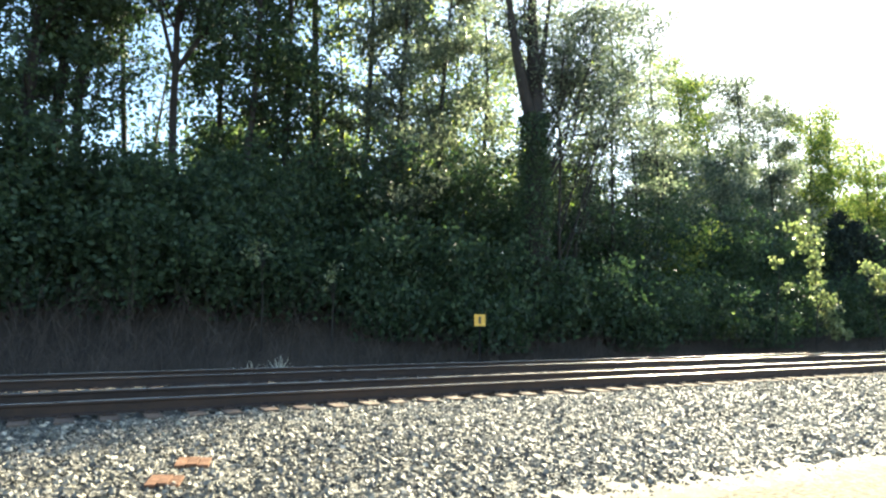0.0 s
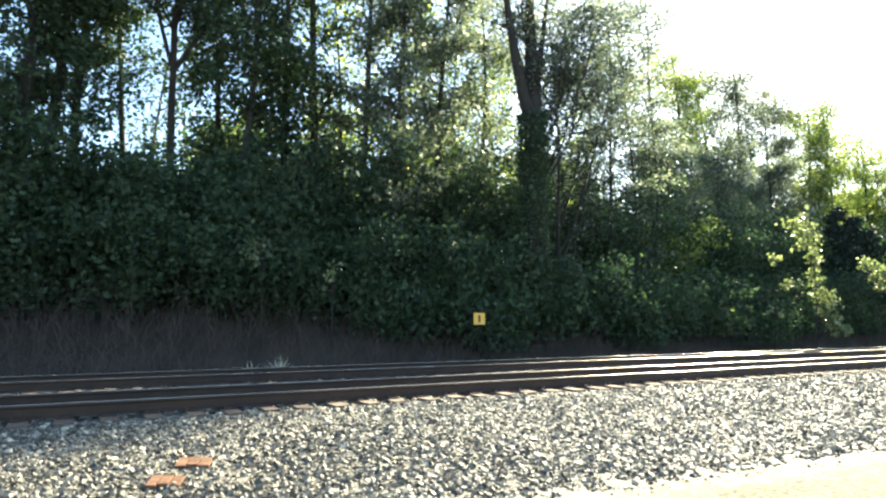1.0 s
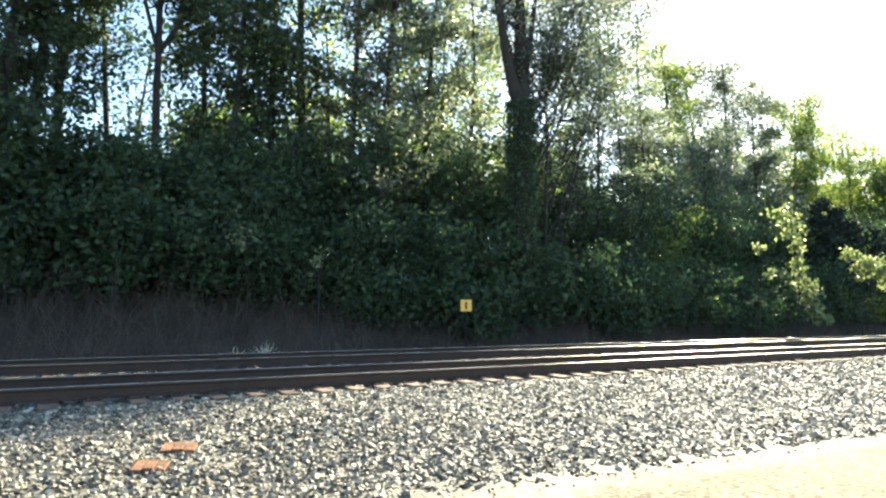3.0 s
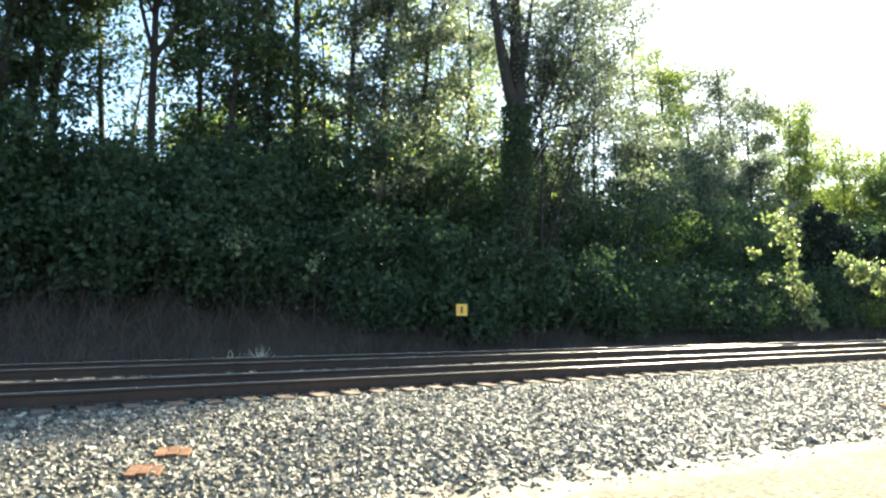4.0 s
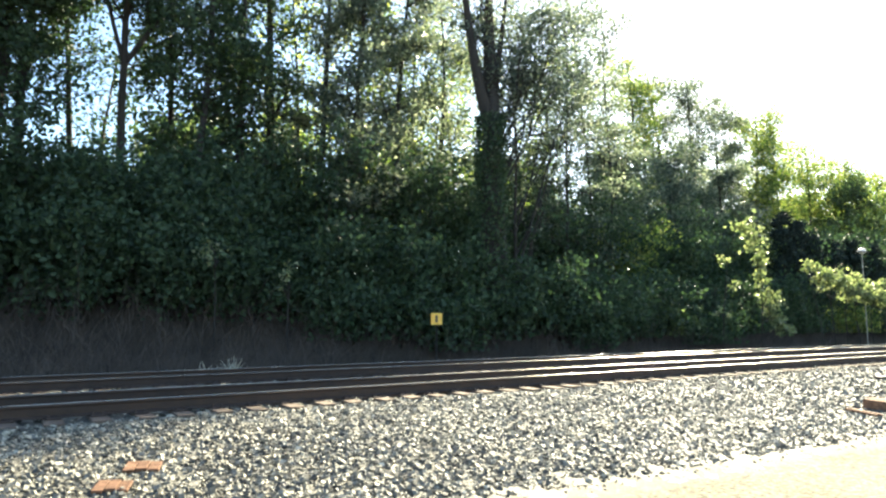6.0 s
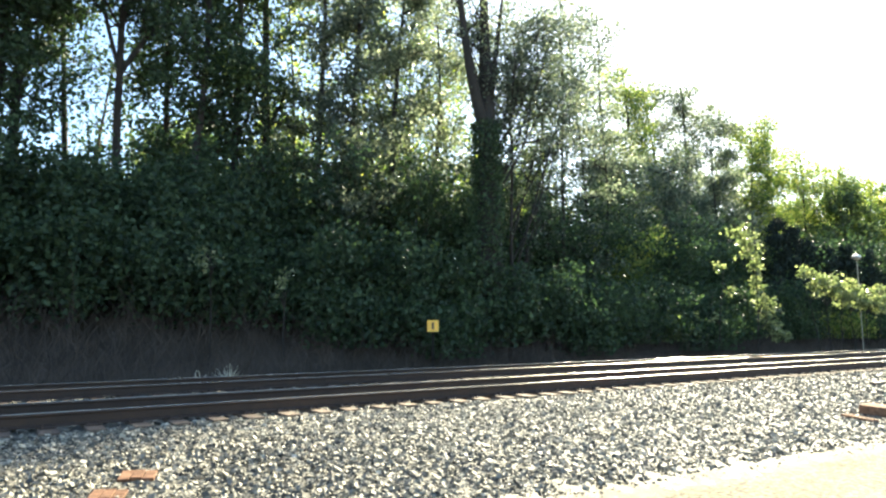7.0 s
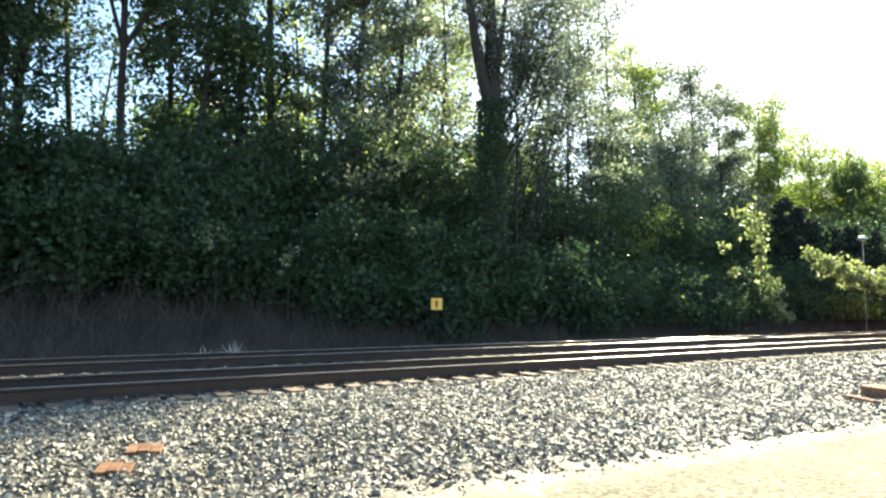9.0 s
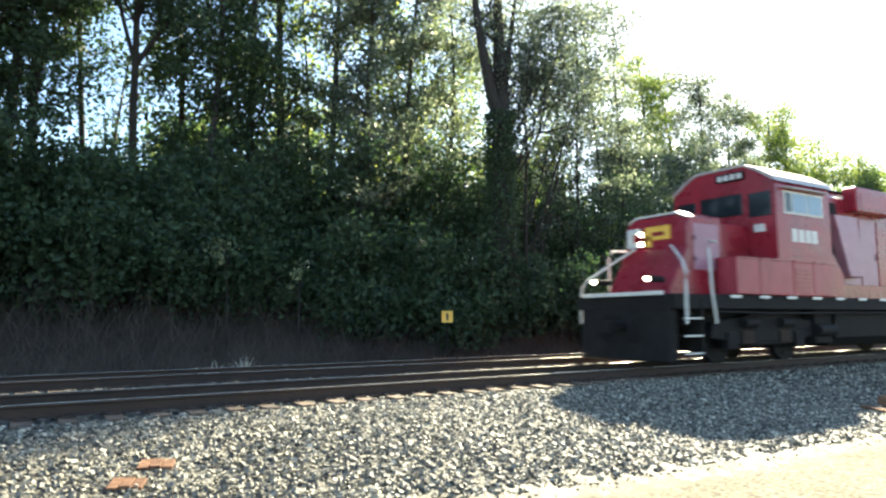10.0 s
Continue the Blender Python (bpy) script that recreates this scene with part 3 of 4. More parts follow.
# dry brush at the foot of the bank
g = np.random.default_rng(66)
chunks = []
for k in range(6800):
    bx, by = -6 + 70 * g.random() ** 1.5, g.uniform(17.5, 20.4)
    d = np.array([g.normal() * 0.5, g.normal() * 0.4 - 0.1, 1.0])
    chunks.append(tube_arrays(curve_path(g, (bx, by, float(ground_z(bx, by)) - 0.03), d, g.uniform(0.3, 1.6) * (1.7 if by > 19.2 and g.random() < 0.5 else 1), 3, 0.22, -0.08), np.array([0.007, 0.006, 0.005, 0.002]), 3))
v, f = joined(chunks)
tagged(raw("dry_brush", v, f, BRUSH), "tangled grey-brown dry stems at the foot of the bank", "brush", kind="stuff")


# weeds beside the second track; their pale colour carries the sun glint
def weed(x, y, n, height, seed):
    g = np.random.default_rng(seed)
    t = tagged(new("weed"), "tuft of dry weed beside the track, sun glint put into its pale colour", "weed", "weeds by the track")
    t.location = (x, y, float(ground_z(x, y)))
    for k in range(n):
        d = np.array([g.normal() * 0.6, g.normal() * 0.4, 0.8])
        p = curve_path(g, (g.normal() * 0.08, g.normal() * 0.06, 0), d, height * g.uniform(0.5, 1.1), 4, 0.15, -0.12)
        side = np.array([0.02, 0.006, 0])
        v = np.concatenate([p - side * np.linspace(1, 0.2, 5)[:, None], p + side * np.linspace(1, 0.2, 5)[:, None]])
        i = np.arange(4)
        raw("blade", v, np.stack([i, i + 1, i + 6, i + 5], -1), WEED_GLINT, t)
    return t


weed(px_x(447, 16.9), 16.9, 20, 0.45, 1)
weed(px_x(497, 16.9), 16.9, 28, 0.55, 2)
weed(px_x(470, 17.1), 17.1, 9, 0.25, 3)
weed(px_x(495, 18.3), 18.3, 12, 0.5, 4)
weed(px_x(410, 17.2), 17.2, 9, 0.3, 5)



def sapling(x, y, height, clusters, seed, label, leaf=0.2):
    """A thin leaning stem that carries leaf clusters: (along, up, radius, leaves) each."""
    rng = np.random.default_rng(seed)
    t = tagged(new("sapling"), label, "sapling", "saplings beside the track")
    t.location = (x, y, float(ground_z(x, y)) - 0.05)
    stem = curve_path(rng, (0.3, 0.25, 0), (-0.05, -0.02, 1), height, 8, 0.06, 0.0)
    chunks, leaves = [tube_arrays(stem, 0.035 * np.linspace(1, 0.2, 9), 6)], []
    for dx, z, r, n in clusters:
        near = stem[np.argmin(np.abs(stem[:, 2] - z + 0.4))]
        goal = np.array([dx, rng.normal() * 0.2, z])
        for _ in range(4):
            end = goal + rng.normal(size=3) * r * 0.5
            mid = (near + end) / 2 + np.array([0, 0, 0.15])
            chunks.append(tube_arrays([near, mid, end], [0.012, 0.009, 0.004], 4))
        heads = goal + rng.normal(size=(7, 3)) * r * np.array([0.55, 0.45, 0.4])
        leaves.append(heads[rng.integers(0, 7, n)] + rng.normal(size=(n, 3)) * r * 0.3)
    v, f = joined(chunks)
    raw("stem", v, f, BARK, t, "thin woody stem", True)
    lv, lf = leaf_arrays(rng, np.concatenate(leaves), leaf, 0.6)
    raw("foliage", lv, lf, LEAF_LIT, t)
    return t


# The pale leaf colour carries the sun flecks and the sunlit strip here.
sapling(px_x(580, 18.9), 18.9, 2.7, [(0.0, 2.45, 0.22, 50), (0.35, 2.75, 0.15, 12), (-0.15, 2.1, 0.16, 14)], 901, "slim sapling before dark undergrowth, sun flecks put into its pale leaf colour", 0.14)
sapling(px_x(452, 19.3), 19.3, 3.2, [(0.0, 3.05, 0.26, 60), (-0.1, 2.65, 0.22, 40), (0.4, 2.8, 0.15, 14)], 902, "slim sapling before dark undergrowth, sun flecks put into its yellow-green leaf colour", 0.14)
sapling(28.3, 17.5, 6.0, [(-0.5, 5.9, 0.55, 130), (-0.7, 5.3, 0.4, 90), (-0.2, 4.9, 0.45, 110), (0.1, 4.3, 0.35, 100), (0.2, 3.6, 0.35, 90), (0.3, 2.9, 0.35, 80), (0.6, 2.3, 0.4, 110), (1.0, 1.7, 0.45, 220), (1.3, 1.2, 0.32, 110)], 910, "slender sapling with hanging leaves, sunlight put into their yellow-green colour")
sapling(25.6, 17.6, 4.6, [(0.2, 4.2, 0.3, 50), (0.4, 3.1, 0.2, 30), (0.0, 2.0, 0.2, 25)], 911, "thin sapling with a few leaves, sunlight put into their colour")
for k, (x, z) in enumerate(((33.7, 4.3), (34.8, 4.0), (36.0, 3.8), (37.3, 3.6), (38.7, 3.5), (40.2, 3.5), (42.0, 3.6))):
    sapling(x, 17.6, z + 0.3, [(-0.4, z, 0.4, 110), (0.3, z - 0.4, 0.45, 150), (0.7, z - 0.8, 0.4, 100), (-0.1, z - 0.7, 0.35, 60)], 920 + k, "leafy sapling before dark evergreens, sunlight put into its pale leaf colour")


def lamp_post(x, y, top):
    """A thin post with a pale rounded hood."""
    t = tagged(new("lamp_post"), "pale hooded lamp on a thin grey post among foliage", "lamp post")
    z = float(ground_z(x, y))
    t.location = (x, y, z - 0.05)
    h = top - z
    part("post", cyl((0, 0, h / 2), 0.022, h, "z", 10, top=0.02), FINES, t, "thin grey post")
    bm = bmesh.new()
    bmesh.ops.create_uvsphere(bm, u_segments=18, v_segments=10, radius=1, matrix=Matrix.Translation((0, 0, h)) @ Matrix.Diagonal((0.27, 0.22, 0.15, 1)))
    part("hood", bm, WHITE, t, "pale rounded hood", True)
    part("rim", cyl((0, 0, h - 0.06), 0.285, 0.05, "z", 20, top=0.25), BLACK, t, "dark rim under the hood")
    return t


lamp_post(38.7, 18.0, 5.45)
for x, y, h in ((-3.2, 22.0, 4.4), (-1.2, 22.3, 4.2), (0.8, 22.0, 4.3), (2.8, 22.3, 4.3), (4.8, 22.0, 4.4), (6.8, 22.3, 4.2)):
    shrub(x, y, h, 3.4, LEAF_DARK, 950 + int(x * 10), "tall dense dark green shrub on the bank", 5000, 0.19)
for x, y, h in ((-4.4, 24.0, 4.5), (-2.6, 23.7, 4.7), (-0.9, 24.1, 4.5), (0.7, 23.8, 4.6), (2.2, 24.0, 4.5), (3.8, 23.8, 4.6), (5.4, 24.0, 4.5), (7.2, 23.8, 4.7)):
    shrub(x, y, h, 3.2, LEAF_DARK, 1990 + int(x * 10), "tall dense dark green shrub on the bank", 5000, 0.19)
for px, y in ((828, 17.9), (880, 17.8), (968, 17.9), (600, 17.6), (742, 17.7)):
    g = np.random.default_rng(px)
    x = px_x(px, y)
    shapes, tri = stone_shapes()
    o = raw("pale_stone", shapes[px % 10] * g.uniform(0.05, 0.08), tri, FINES)
    o.location = (x, y, float(ground_z(x, y)) + 0.03)
    tagged(o, "small pale stone lying at the foot of the bank", "stone", "pale stones by the track")


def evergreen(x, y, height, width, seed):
    """A narrow, dense evergreen whose dark needles stand in for shade: a straight stem with drooping tiers, widest low
    down.
    """
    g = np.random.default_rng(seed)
    t = tagged(new("evergreen"), "narrow dark evergreen added to stand in for deep shade behind the saplings", "evergreen", "evergreens on the bank")
    t.location = (x, y, float(ground_z(x, y)) - 0.05)
    stem = curve_path(g, (0, 0, 0), (0, 0, 1), height, 8, 0.015, 0.02)
    chunks, tips = [tube_arrays(stem, 0.09 * np.linspace(1, 0.15, 9), 7)], []
    for k in range(90):
        f = g.uniform(0.03, 0.97)
        reach = width * 0.5 * (1.05 - f) ** 0.6 * g.uniform(0.6, 1.1)
        a = g.uniform(0, 2 * np.pi)
        root = stem[0] + (stem[-1] - stem[0]) * f
        limb = curve_path(g, root, (math.cos(a), math.sin(a), 0.25), reach + 0.1, 4, 0.08, -0.06)
        chunks.append(tube_arrays(limb, np.linspace(0.018, 0.005, 5), 4))
        tips.extend(limb[1:])
    v, f = joined(chunks)
    raw("stem", v, f, BARK, t, "dark straight stem", True)
    c = np.repeat(np.array(tips), 20, 0)
    c = c + g.normal(size=c.shape) * np.array([0.16, 0.16, 0.13])
    c[:, 2] = np.maximum(c[:, 2], 0.12)
    lv, lf = leaf_arrays(g, c, 0.15, 0.8)
    raw("foliage", lv, lf, EVERGREEN_SHADE, t)
    return t


# Row of dark evergreens added for the shade behind the saplings.
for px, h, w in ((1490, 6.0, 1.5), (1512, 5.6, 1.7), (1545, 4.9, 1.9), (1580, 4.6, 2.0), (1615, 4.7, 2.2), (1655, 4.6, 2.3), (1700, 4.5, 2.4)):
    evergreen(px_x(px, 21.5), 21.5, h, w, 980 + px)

# ---- locomotive ----
WHEELS = []


def drop_corners(bm, low, bevel):
    """Slopes the top down towards both sides above a height, then rounds the sharp edges."""
    for y in (-0.6, 0.6):
        bmesh.ops.bisect_plane(bm, geom=bm.verts[:] + bm.edges[:] + bm.faces[:], plane_co=(0, y, 0), plane_no=(0, 1, 0))
    for v in bm.verts:
        if v.co.z > low and abs(v.co.y) > 0.8:
            v.co.z -= 0.13
    sharp = [e for e in bm.edges if len(e.link_faces) == 2 and e.calc_face_angle() > 0.2]
    bmesh.ops.bevel(bm, geom=sharp, offset=bevel, segments=2, affect="EDGES", profile=0.6)
    return bm


def locomotive():
    """Front at x = 0, rail top at z = 0, the track's centre line at y = 0; it runs towards -x."""
    t = tagged(new("locomotive"), "red diesel freight locomotive with lit headlights on the near track", "locomotive")
    # running gear and frame
    part("frame", box(0.1, 17.9, -1.48, 1.48, 1.28, 1.6, 0.02), BLACK, t, "black steel underframe")
    plow = prism([(0.05, 0.14), (0.35, 0.10), (0.35, 1.5), (0.12, 1.5)], "y", -1.32, 1.32, 0.01)
    part("pilot", plow, BLACK, t, "black snow plough pilot")
    part("coupler", cyl((-0.1, 0, 0.88), 0.13, 0.5, "x", 12), BLACK, t)
    part("front_sill", box(0.0, 0.12, -1.18, 1.18, 1.58, 1.67, 0.008), WHITE, t, "white painted front sill edge")
    # nose: upright above, sloping forward below
    nose = part("nose", drop_corners(prism([(0.55, 1.6), (1.28, 2.75), (1.32, 3.47), (1.42, 3.58), (2.6, 3.62), (2.6, 1.6)], "y", -0.92, 0.92), 3.4, 0.04), RED, t, "red short hood nose")
    part("nose_top_edge", drop_corners(box(1.34, 1.42, -0.87, 0.87, 3.56, 3.61), 3.4, 0.008), WHITE, nose, "pale strip along the top edge")
    for y in (-0.926, 0.926):
        door = part("nose_door", box(1.5, 2.45, y - 0.016, y + 0.016, 2.2, 3.3, 0.008), SKY_SHEEN, nose, "side door with sky reflection put into its pink colour")
        part("hinge", box(1.51, 1.56, y - 0.03, y + 0.03, 2.4, 2.5), BLACK, door)
        part("hinge", box(1.51, 1.56, y - 0.03, y + 0.03, 2.9, 3.0), BLACK, door)
    part("nose_core", box(2.15, 3.95, -0.75, 0.75, 1.6, 3.4, 0.03), RED, t)
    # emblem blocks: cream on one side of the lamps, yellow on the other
    for name, y0, y1, m in (("cream_emblem", 0.42, 0.86, WHITE), ("yellow_emblem", -0.46, 0.27, YELLOW)):
        bm = box(1.268, 1.30, y0, y1, 3.16, 3.30)
        box(1.262, 1.30, y0, y1, 2.82 if m == WHITE else 2.96, 2.94 if m == WHITE else 3.06, bm=bm)
        if m == WHITE:
            box(1.266, 1.30, y1 - 0.18, y1, 2.9, 3.2, bm=bm)
        else:
            box(1.266, 1.30, y0, y0 + 0.16, 3.0, 3.2, bm=bm)
            box(1.262, 1.30, y1 - 0.18, y1, 2.80, 3.2, bm=bm)
        part(name, bm, m, nose, "block of paint on the nose")
    for z in (2.90, 3.14):
        h = part("headlight", cyl((1.285, 0.40, z), 0.088, 0.06, "x", 20), BLACK, nose)
        part("lens", cyl((1.25, 0.40, z), 0.064, 0.02, "x", 20), LAMP, h, "lit round lens")
    for y in (-0.78, 0.86):
        d = part("ditch_light", cyl((0.32, y, 1.95), 0.075, 0.5, "x", 20), BLACK, t)
        part("lens", cyl((0.06, y, 1.95), 0.058, 0.02, "x", 20), LAMP, d, "lit round lens")
    # cab
    eave, peak = 4.56, 5.0
    outline = [(-1.52, 1.6), (-1.52, eave - 0.16), (-1.44, eave + 0.02), (-1.05, peak - 0.16), (-0.70, peak), (0.70, peak), (1.05, peak - 0.16), (1.44, eave + 0.02), (1.52, eave - 0.16), (1.52, 1.6)]
    cab = part("cab", prism(outline, "x", 3.95, 6.4, 0.025), RED, t, "red crew cab")
    roof = [(-1.56, eave - 0.10), (-1.47, eave + 0.05), (-1.07, peak - 0.12), (-0.71, peak + 0.03), (0.71, peak + 0.03), (1.07, peak - 0.12), (1.47, eave + 0.05), (1.56, eave - 0.10), (1.42, eave - 0.02), (1.03, peak - 0.19), (0.68, peak - 0.03), (-0.68, peak - 0.03), (-1.03, peak - 0.19), (-1.42, eave - 0.02)]
    part("cab_roof", prism(roof, "x", 3.9, 6.5), ROOF, cab, "pale cab roof")
    for s in (-1, 1):
        w = part("side_window", box(4.28, 6.05, s * 1.515 - 0.02, s * 1.515 + 0.02, 3.66, 4.26, 0.02), WHITE, cab, "pale window frame")
        for a, b in ((4.34, 4.60), (4.66, 5.28), (5.34, 5.98)):
            part("pane", box(a, b, s * 1.53 - 0.012, s * 1.53 + 0.012, 3.72, 4.20), GLASS if a < 4.5 else GLASS_SKY, w)
        for k in range(4):
            part("number_bar", box(4.58 + 0.30 * k, 4.82 + 0.30 * k, s * 1.522 - 0.004, s * 1.522 + 0.004, 2.97, 3.30), WHITE, cab, "white painted bar")
        part("sill_stripe", box(4.0, 6.38, s * 1.523 - 0.006, s * 1.523 + 0.006, 2.62, 2.66), RED_WORN_SHEEN, cab)
        # battery boxes beside the nose and under the cab
        for a, b in ((2.22, 3.1), (3.12, 4.5), (4.52, 5.4), (5.42, 6.4)):
            bx = part("battery_box", box(a, b, min(s * 1.0, s * 1.54), max(s * 1.0, s * 1.54), 1.62, 2.48, 0.02), RED_WORN_SHEEN, t, "chalky red equipment box with reflections put into its mottled colour")
            part("box_lid", box(a + 0.02, b - 0.02, min(s * 0.98, s * 1.56), max(s * 0.98, s * 1.56), 2.45, 2.50, 0.008), RED, bx)
        for k in range(14):
            part("sill_reflector", box(1.95 + k * 1.12, 2.35 + k * 1.12, s * 1.545 - 0.006, s * 1.545 + 0.006, 1.53, 1.60), WHITE, t, "white reflective strip")
    part("windshield", box(3.92, 3.96, -0.62, 0.62, 3.72, 4.28, 0.015), GLASS, cab, "dark windscreen")
    for s in (-1, 1):
        part("windshield", box(3.92, 3.96, min(s * 0.8, s * 1.4), max(s * 0.8, s * 1.4), 3.62, 4.24, 0.015), GLASS, cab, "dark windscreen")
        part("marker_box", box(3.88, 3.96, s * 1.08 - 0.14, s * 1.08 + 0.14, 3.22, 3.42, 0.01), WHITE, cab)
    nb = part("number_board", box(3.90, 3.97, -0.72, 0.12, 4.64, 4.86, 0.01), BLACK, cab, "dark number board")
    for k in range(4):
        part("number_bar", box(3.893, 3.902, -0.66 + 0.19 * k, -0.52 + 0.19 * k, 4.68, 4.82), WHITE, nb, "white bar")
    for s in (-1, 1):
        part("sunshade", box(4.25, 6.1, min(s * 1.52, s * 1.68), max(s * 1.52, s * 1.68), 4.30, 4.33), ROOF, cab)
    # hoses and cut lever on the pilot
    for y in (-0.55, -0.40, 0.40, 0.55):
        tube("air_hose", [(0.05, y, 1.15), (-0.06, y, 1.0), (-0.10, y * 0.98, 0.75), (-0.04, y * 0.9, 0.55)], 0.022, BLACK, t, "black rubber air hose")
    part("coupler_knuckle", box(-0.5, -0.28, -0.14, 0.14, 0.74, 1.02, 0.04), BLACK, t)
    # long hood
    hood = part("long_hood", prism([(-0.95, 1.6), (-0.95, 4.42), (-0.78, 4.68), (0.78, 4.68), (0.95, 4.42), (0.95, 1.6)], "x", 6.4, 17.2, 0.03), RED, t, "red engine hood")
    for k in range(10):
        for s in (-1, 1):
            d = part("hood_door", box(7.0 + k, 7.92 + k, s * 0.955 - 0.015, s * 0.955 + 0.015, 2.0, 3.95, 0.01), SKY_SHEEN if k < 3 else RED_WORN_SHEEN if k % 3 == 1 else RED, hood)
            part("latch", box(7.82 + k, 7.87 + k, s * 0.975 - 0.012, s * 0.975 + 0.012, 2.75, 2.95), BLACK, d)
    for s in (-1, 1):
        part("air_intake", box(8.3, 10.6, min(s * 0.9, s * 1.3), max(s * 0.9, s * 1.3), 4.08, 4.80, 0.05), RED, hood, "red overhanging intake housing")
        part("intake_grille", box(8.5, 10.4, s * 1.305 - 0.008, s * 1.305 + 0.008, 4.2, 4.62, 0.004), BLACK if s > 0 else RED_WORN_SHEEN, hood)
    part("exhaust_silencer", box(11.0, 12.6, -0.5, 0.5, 4.7, 4.95, 0.04), BLACK, hood)
    part("hood_roof", box(6.45, 17.15, -0.84, 0.84, 4.66, 4.73, 0.02), BLACK, hood, "sooty dark hood roof")
    # Flat black panel on the hood side, in place of a shaded hollow.
    part("recess", box(6.42, 7.75, -0.985, -0.94, 2.1, 4.3, 0.01), BLACK, hood, "black panel standing in for the shaded gap behind the cab")
    for k in range(5):
        part("louvre", box(4.62, 5.3, -1.556, -1.54, 1.80 + 0.11 * k, 1.85 + 0.11 * k), RED, t)
    part("sand_box", prism([(6.45, 1.6), (6.45, 2.9), (7.05, 2.2), (7.05, 1.6)], "y", -1.45, -0.95, 0.02), RED, t)
    part("stair_box", prism([(7.8, 2.2), (7.15, 3.9), (8.35, 3.9), (8.55, 2.2)], "y", -1.25, -0.98, 0.03), SKY_SHEEN, t, "slanted panel with sky reflection put into its pink colour")
    # trucks and wheels
    for x0 in (2.35, 12.4):
        tr = part("truck", prism([(x0 - 0.75, 0.62), (x0 - 0.6, 1.0), (x0 + 0.5, 1.08), (x0 + 0.9, 1.2), (x0 + 1.9, 1.2), (x0 + 2.3, 1.08), (x0 + 3.35, 1.0), (x0 + 3.5, 0.62), (x0 + 2.2, 0.42), (x0 + 0.6, 0.42)], "y", -1.22, -1.06, 0.02), BLACK, t, "black truck frame")
        part("truck_frame", box(x0 - 0.6, x0 + 3.4, 1.05, 1.2, 0.55, 0.95, 0.03), BLACK, tr)
        part("bolster", box(x0 + 0.9, x0 + 1.9, -1.25, 1.25, 0.5, 1.15, 0.03), BLACK, tr)
        # Solid black block added to keep the space inside the truck dark.
        part("brake_rigging", box(x0 - 0.5, x0 + 3.2, -0.6, 0.6, 0.30, 1.1, 0.04), BLACK, tr)
        for bx in (x0 + 0.62, x0 + 2.12):
            part("brake_cylinder", cyl((bx, -1.3, 0.95), 0.11, 0.5, "x", 14), BLACK, tr)
            for k in range(3):
                part("spring", cyl((bx - 0.15 + 0.15 * k, -1.25, 0.62), 0.055, 0.3, "z", 10), RUST, tr)
        for dx in (0, 2.75):
            for s in (-1, 1):
                bm = cyl((0, 0, 0), 0.508, 0.13, "y", 32)
                cyl((0, -s * 0.075, 0), 0.535, 0.03, "y", 32, bm)
                cyl((0, s * 0.09, 0), 0.16, 0.10, "y", 16, bm)
                for k in range(6):
                    a = k * math.pi / 3
                    cyl((0.34 * math.cos(a), s * 0.07, 0.34 * math.sin(a)), 0.05, 0.03, "y", 8, bm)
                wh = part("wheel", bm, BLACK, tr)
                wh.location = (x0 + dx, s * 0.76, 0.508)
                WHEELS.append(wh)
                part("axle_box", box(x0 + dx - 0.2, x0 + dx + 0.2, min(s * 1.05, s * 1.28), max(s * 1.05, s * 1.28), 0.35, 0.75, 0.03), BLACK, tr)
    # Black block added under the frame to shut out daylight.
    part("underframe_centre", box(1.2, 16.8, -0.9, 0.9, 0.9, 1.29, 0.02), BLACK, t)
    tube("air_pipe", [(1.6, -1.42, 1.22), (3.6, -1.44, 1.18), (6.6, -1.44, 1.2), (11.0, -1.44, 1.2)], 0.03, BLACK, t, "black air pipe")
    # Another added black block, closing the bright gap before the fuel tank.
    part("equipment_box", box(5.85, 6.68, -1.25, 1.25, 0.4, 1.28, 0.03), BLACK, t)
    part("air_reservoir", cyl((6.2, -1.3, 0.75), 0.16, 0.8, "x", 18), BLACK, t, "black air reservoir")
    part("fuel_tank", prism([(-1.3, 0.55), (-1.35, 1.25), (1.35, 1.25), (1.3, 0.55), (1.0, 0.3), (-1.0, 0.3)], "x", 6.7, 11.0, 0.03), BLACK, t, "black fuel tank")
    # steps and rails
    for s in (-1, 1):
        for k, z in enumerate((0.28, 0.66, 1.04)):
            st = part("step", box(0.35, 0.95, min(s * 1.15, s * 1.5), max(s * 1.15, s * 1.5), z, z + 0.04), BLACK, t)
            part("step_edge", box(0.35, 0.95, s * 1.505 - 0.008, s * 1.505 + 0.008, z + 0.01, z + 0.045), WHITE, st, "worn painted step edge")
        part("step_side", box(0.95, 1.0, min(s * 1.1, s * 1.5), max(s * 1.1, s * 1.5), 0.25, 1.5), BLACK, t)
        tube("handrail", [(1.2, s * 0.55, 2.78), (0.85, s * 1.1, 2.4), (0.5, s * 1.50, 2.05), (0.36, s * 1.58, 1.85), (0.32, s * 1.6, 1.3), (0.32, s * 1.6, 0.95)], 0.03, WHITE, t, "white tubular handrail")
        tube("handrail", [(1.85, s * 1.3, 2.82), (1.35, s * 1.46, 2.82), (1.26, s * 1.52, 2.6), (1.30, s * 1.53, 1.7), (1.42, s * 1.53, 0.95)], 0.03, WHITE, t, "white tubular handrail")
    return t


loco = locomotive()



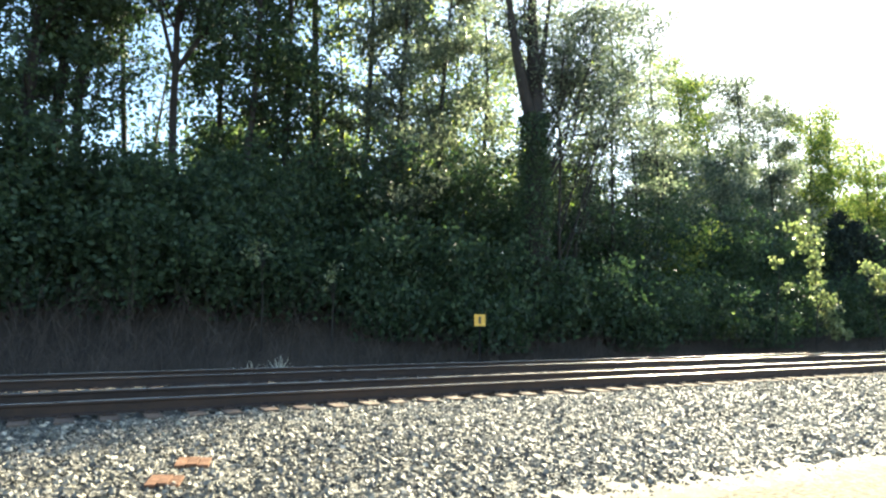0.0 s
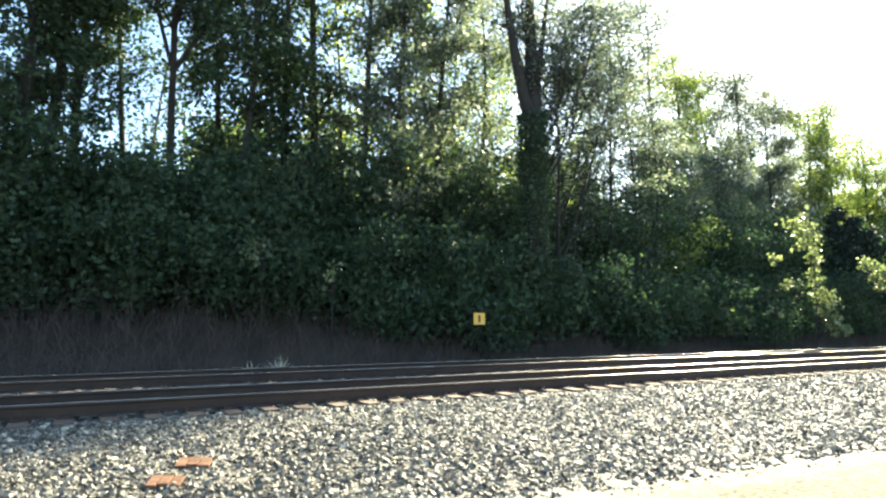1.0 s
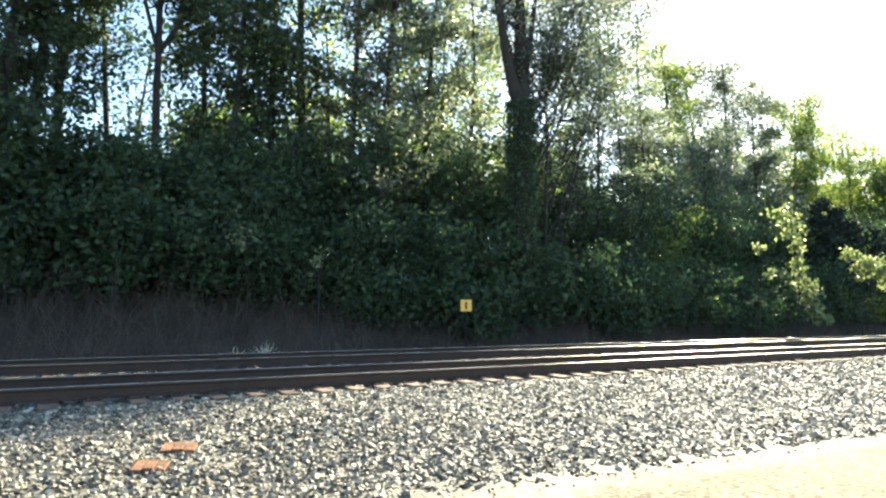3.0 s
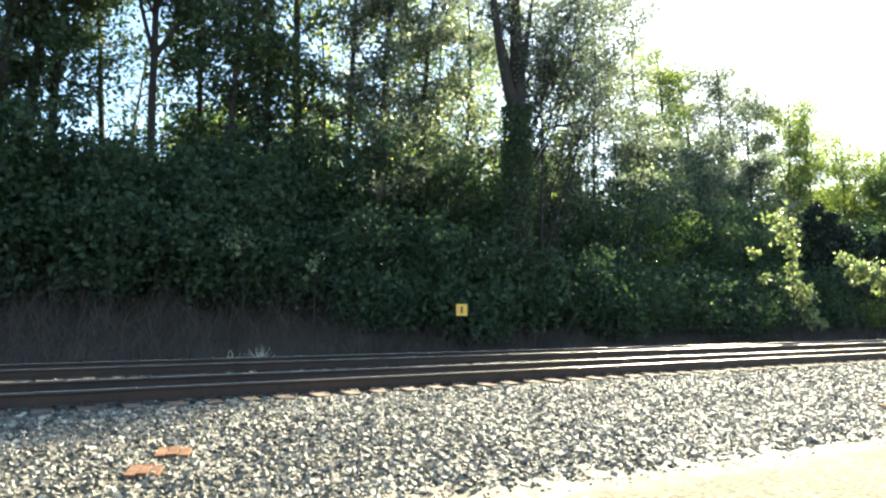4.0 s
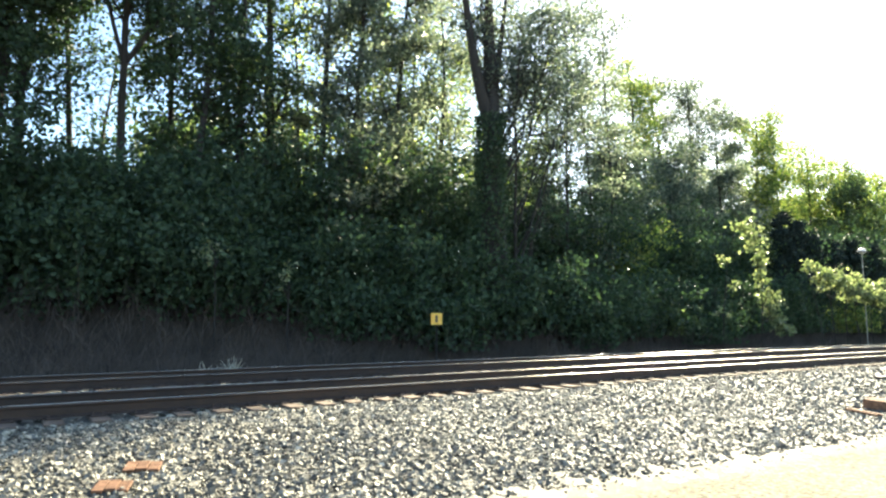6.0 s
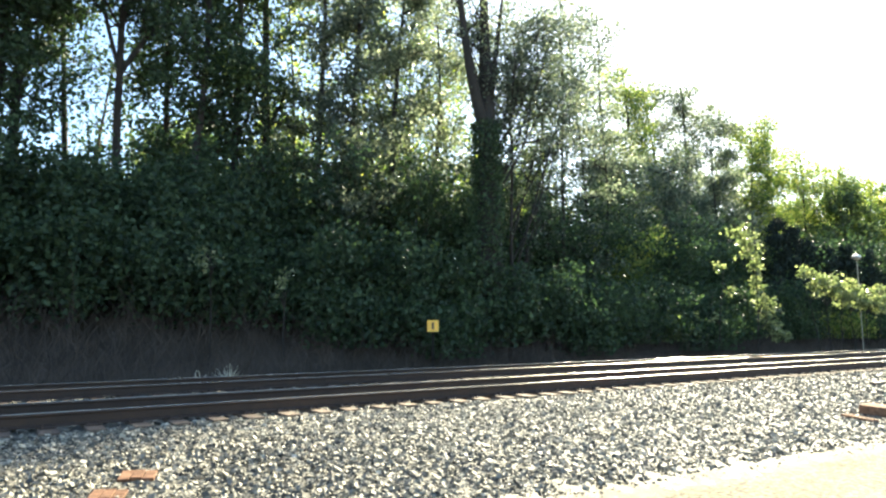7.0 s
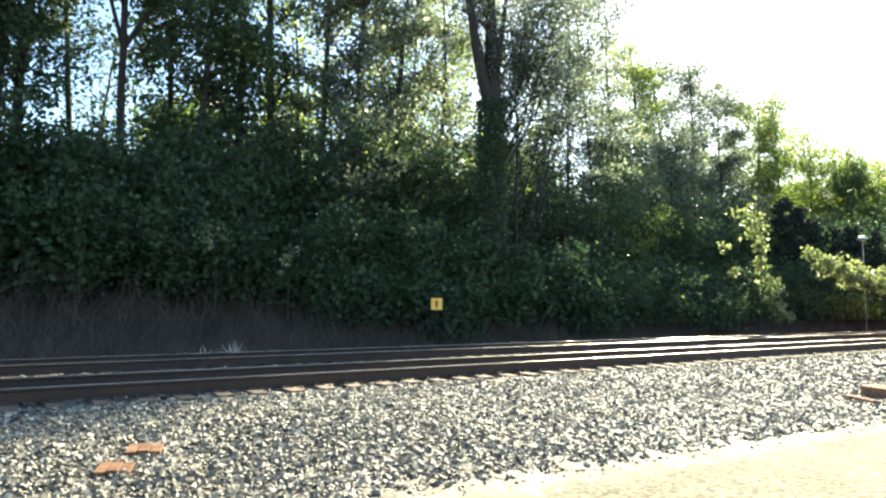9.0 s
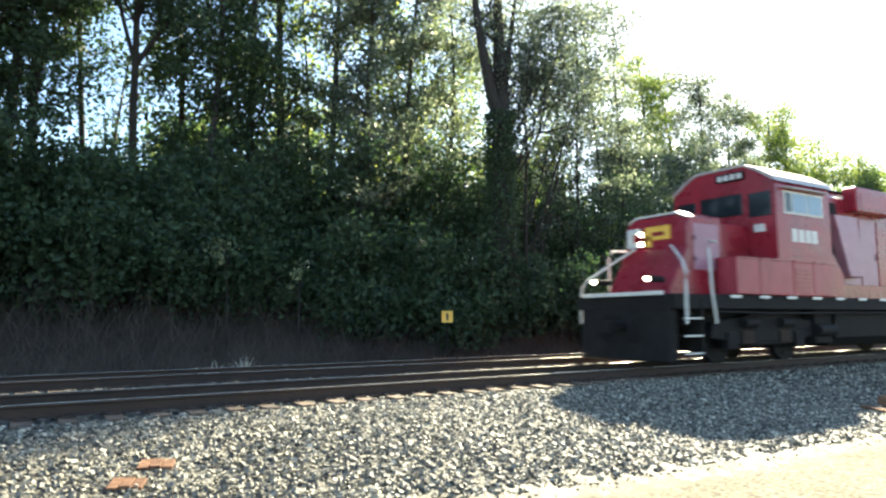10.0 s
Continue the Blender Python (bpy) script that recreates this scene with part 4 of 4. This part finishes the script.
# ---- single pieces of the track bed ----
def tie_mesh():
    bm = box(-0.115, 0.115, -1.3, 1.3, -0.17, 0.0, 0.012)
    me = bpy.data.meshes.new("tie")
    bm.to_mesh(me)
    bm.free()
    me.materials.append(TIE)
    return me


def plate_mesh():
    bm = box(-0.09, 0.09, -0.18, 0.18, 0.0, 0.018, 0.004)
    for sx in (-0.06, 0.06):
        for sy in (-0.09, 0.09):
            box(sx - 0.014, sx + 0.014, sy - 0.018, sy + 0.018, 0.016, 0.045, bm=bm)
    me = bpy.data.meshes.new("tie_plate")
    bm.to_mesh(me)
    bm.free()
    me.materials.append(RUST)
    return me


TIE_ME, PLATE_ME = tie_mesh(), plate_mesh()
rng = np.random.default_rng(9)
for c, owner, count in ((TRACK_1, track_1, 90), (TRACK_2, track_2, 110)):
    for k in range(count):
        x = 0.09 - 6.24 + 0.52 * k
        o = new("tie", TIE_ME)
        o.parent = owner
        o.matrix_basis = pose(x + rng.normal() * 0.012, c + rng.normal() * 0.03, RAIL - 0.19 + rng.normal() * 0.004, 0, 0, rng.normal() * 0.8)
        if k < 70:
            for s in (-1, 1):
                q = new("tie_plate", PLATE_ME)
                q.parent = owner
                q.matrix_basis = pose(x, c + s * 0.7525, RAIL - 0.188)

shapes, tri = stone_shapes()
stone_me = []
for s in shapes[:6]:
    me = bpy.data.meshes.new("stone")
    me.from_pydata((s * 0.030).tolist(), [], tri.tolist())
    me.materials.append(SINGLE)
    stone_me.append(me)
for k in range(300):
    x, y = rng.uniform(0.2, 4.6), rng.uniform(5.5, 8.2)
    o = new("stone", stone_me[k % 6])
    o.parent = ballast
    o.matrix_basis = pose(x, y, float(ground_z(x, y)) + 0.035, *rng.uniform(0, 360, 3))


def motions():
    walk(loco, [(t, pose(11.75 + 18.0 * (10 - t), TRACK_1, RAIL)) for t in (0, 2, 4, 6, 8, 9, 9.5, 10)])
    # the wheels roll without slipping: 67.7 degrees in a thirtieth of a second
    for wh in WHEELS:
        x, y, z = wh.location
        walk(wh, [(k / 30, pose(x, y, z, 0, -math.degrees(18.0 * k / 30 / 0.508) % 360, 0)) for k in range(301)])


motions()
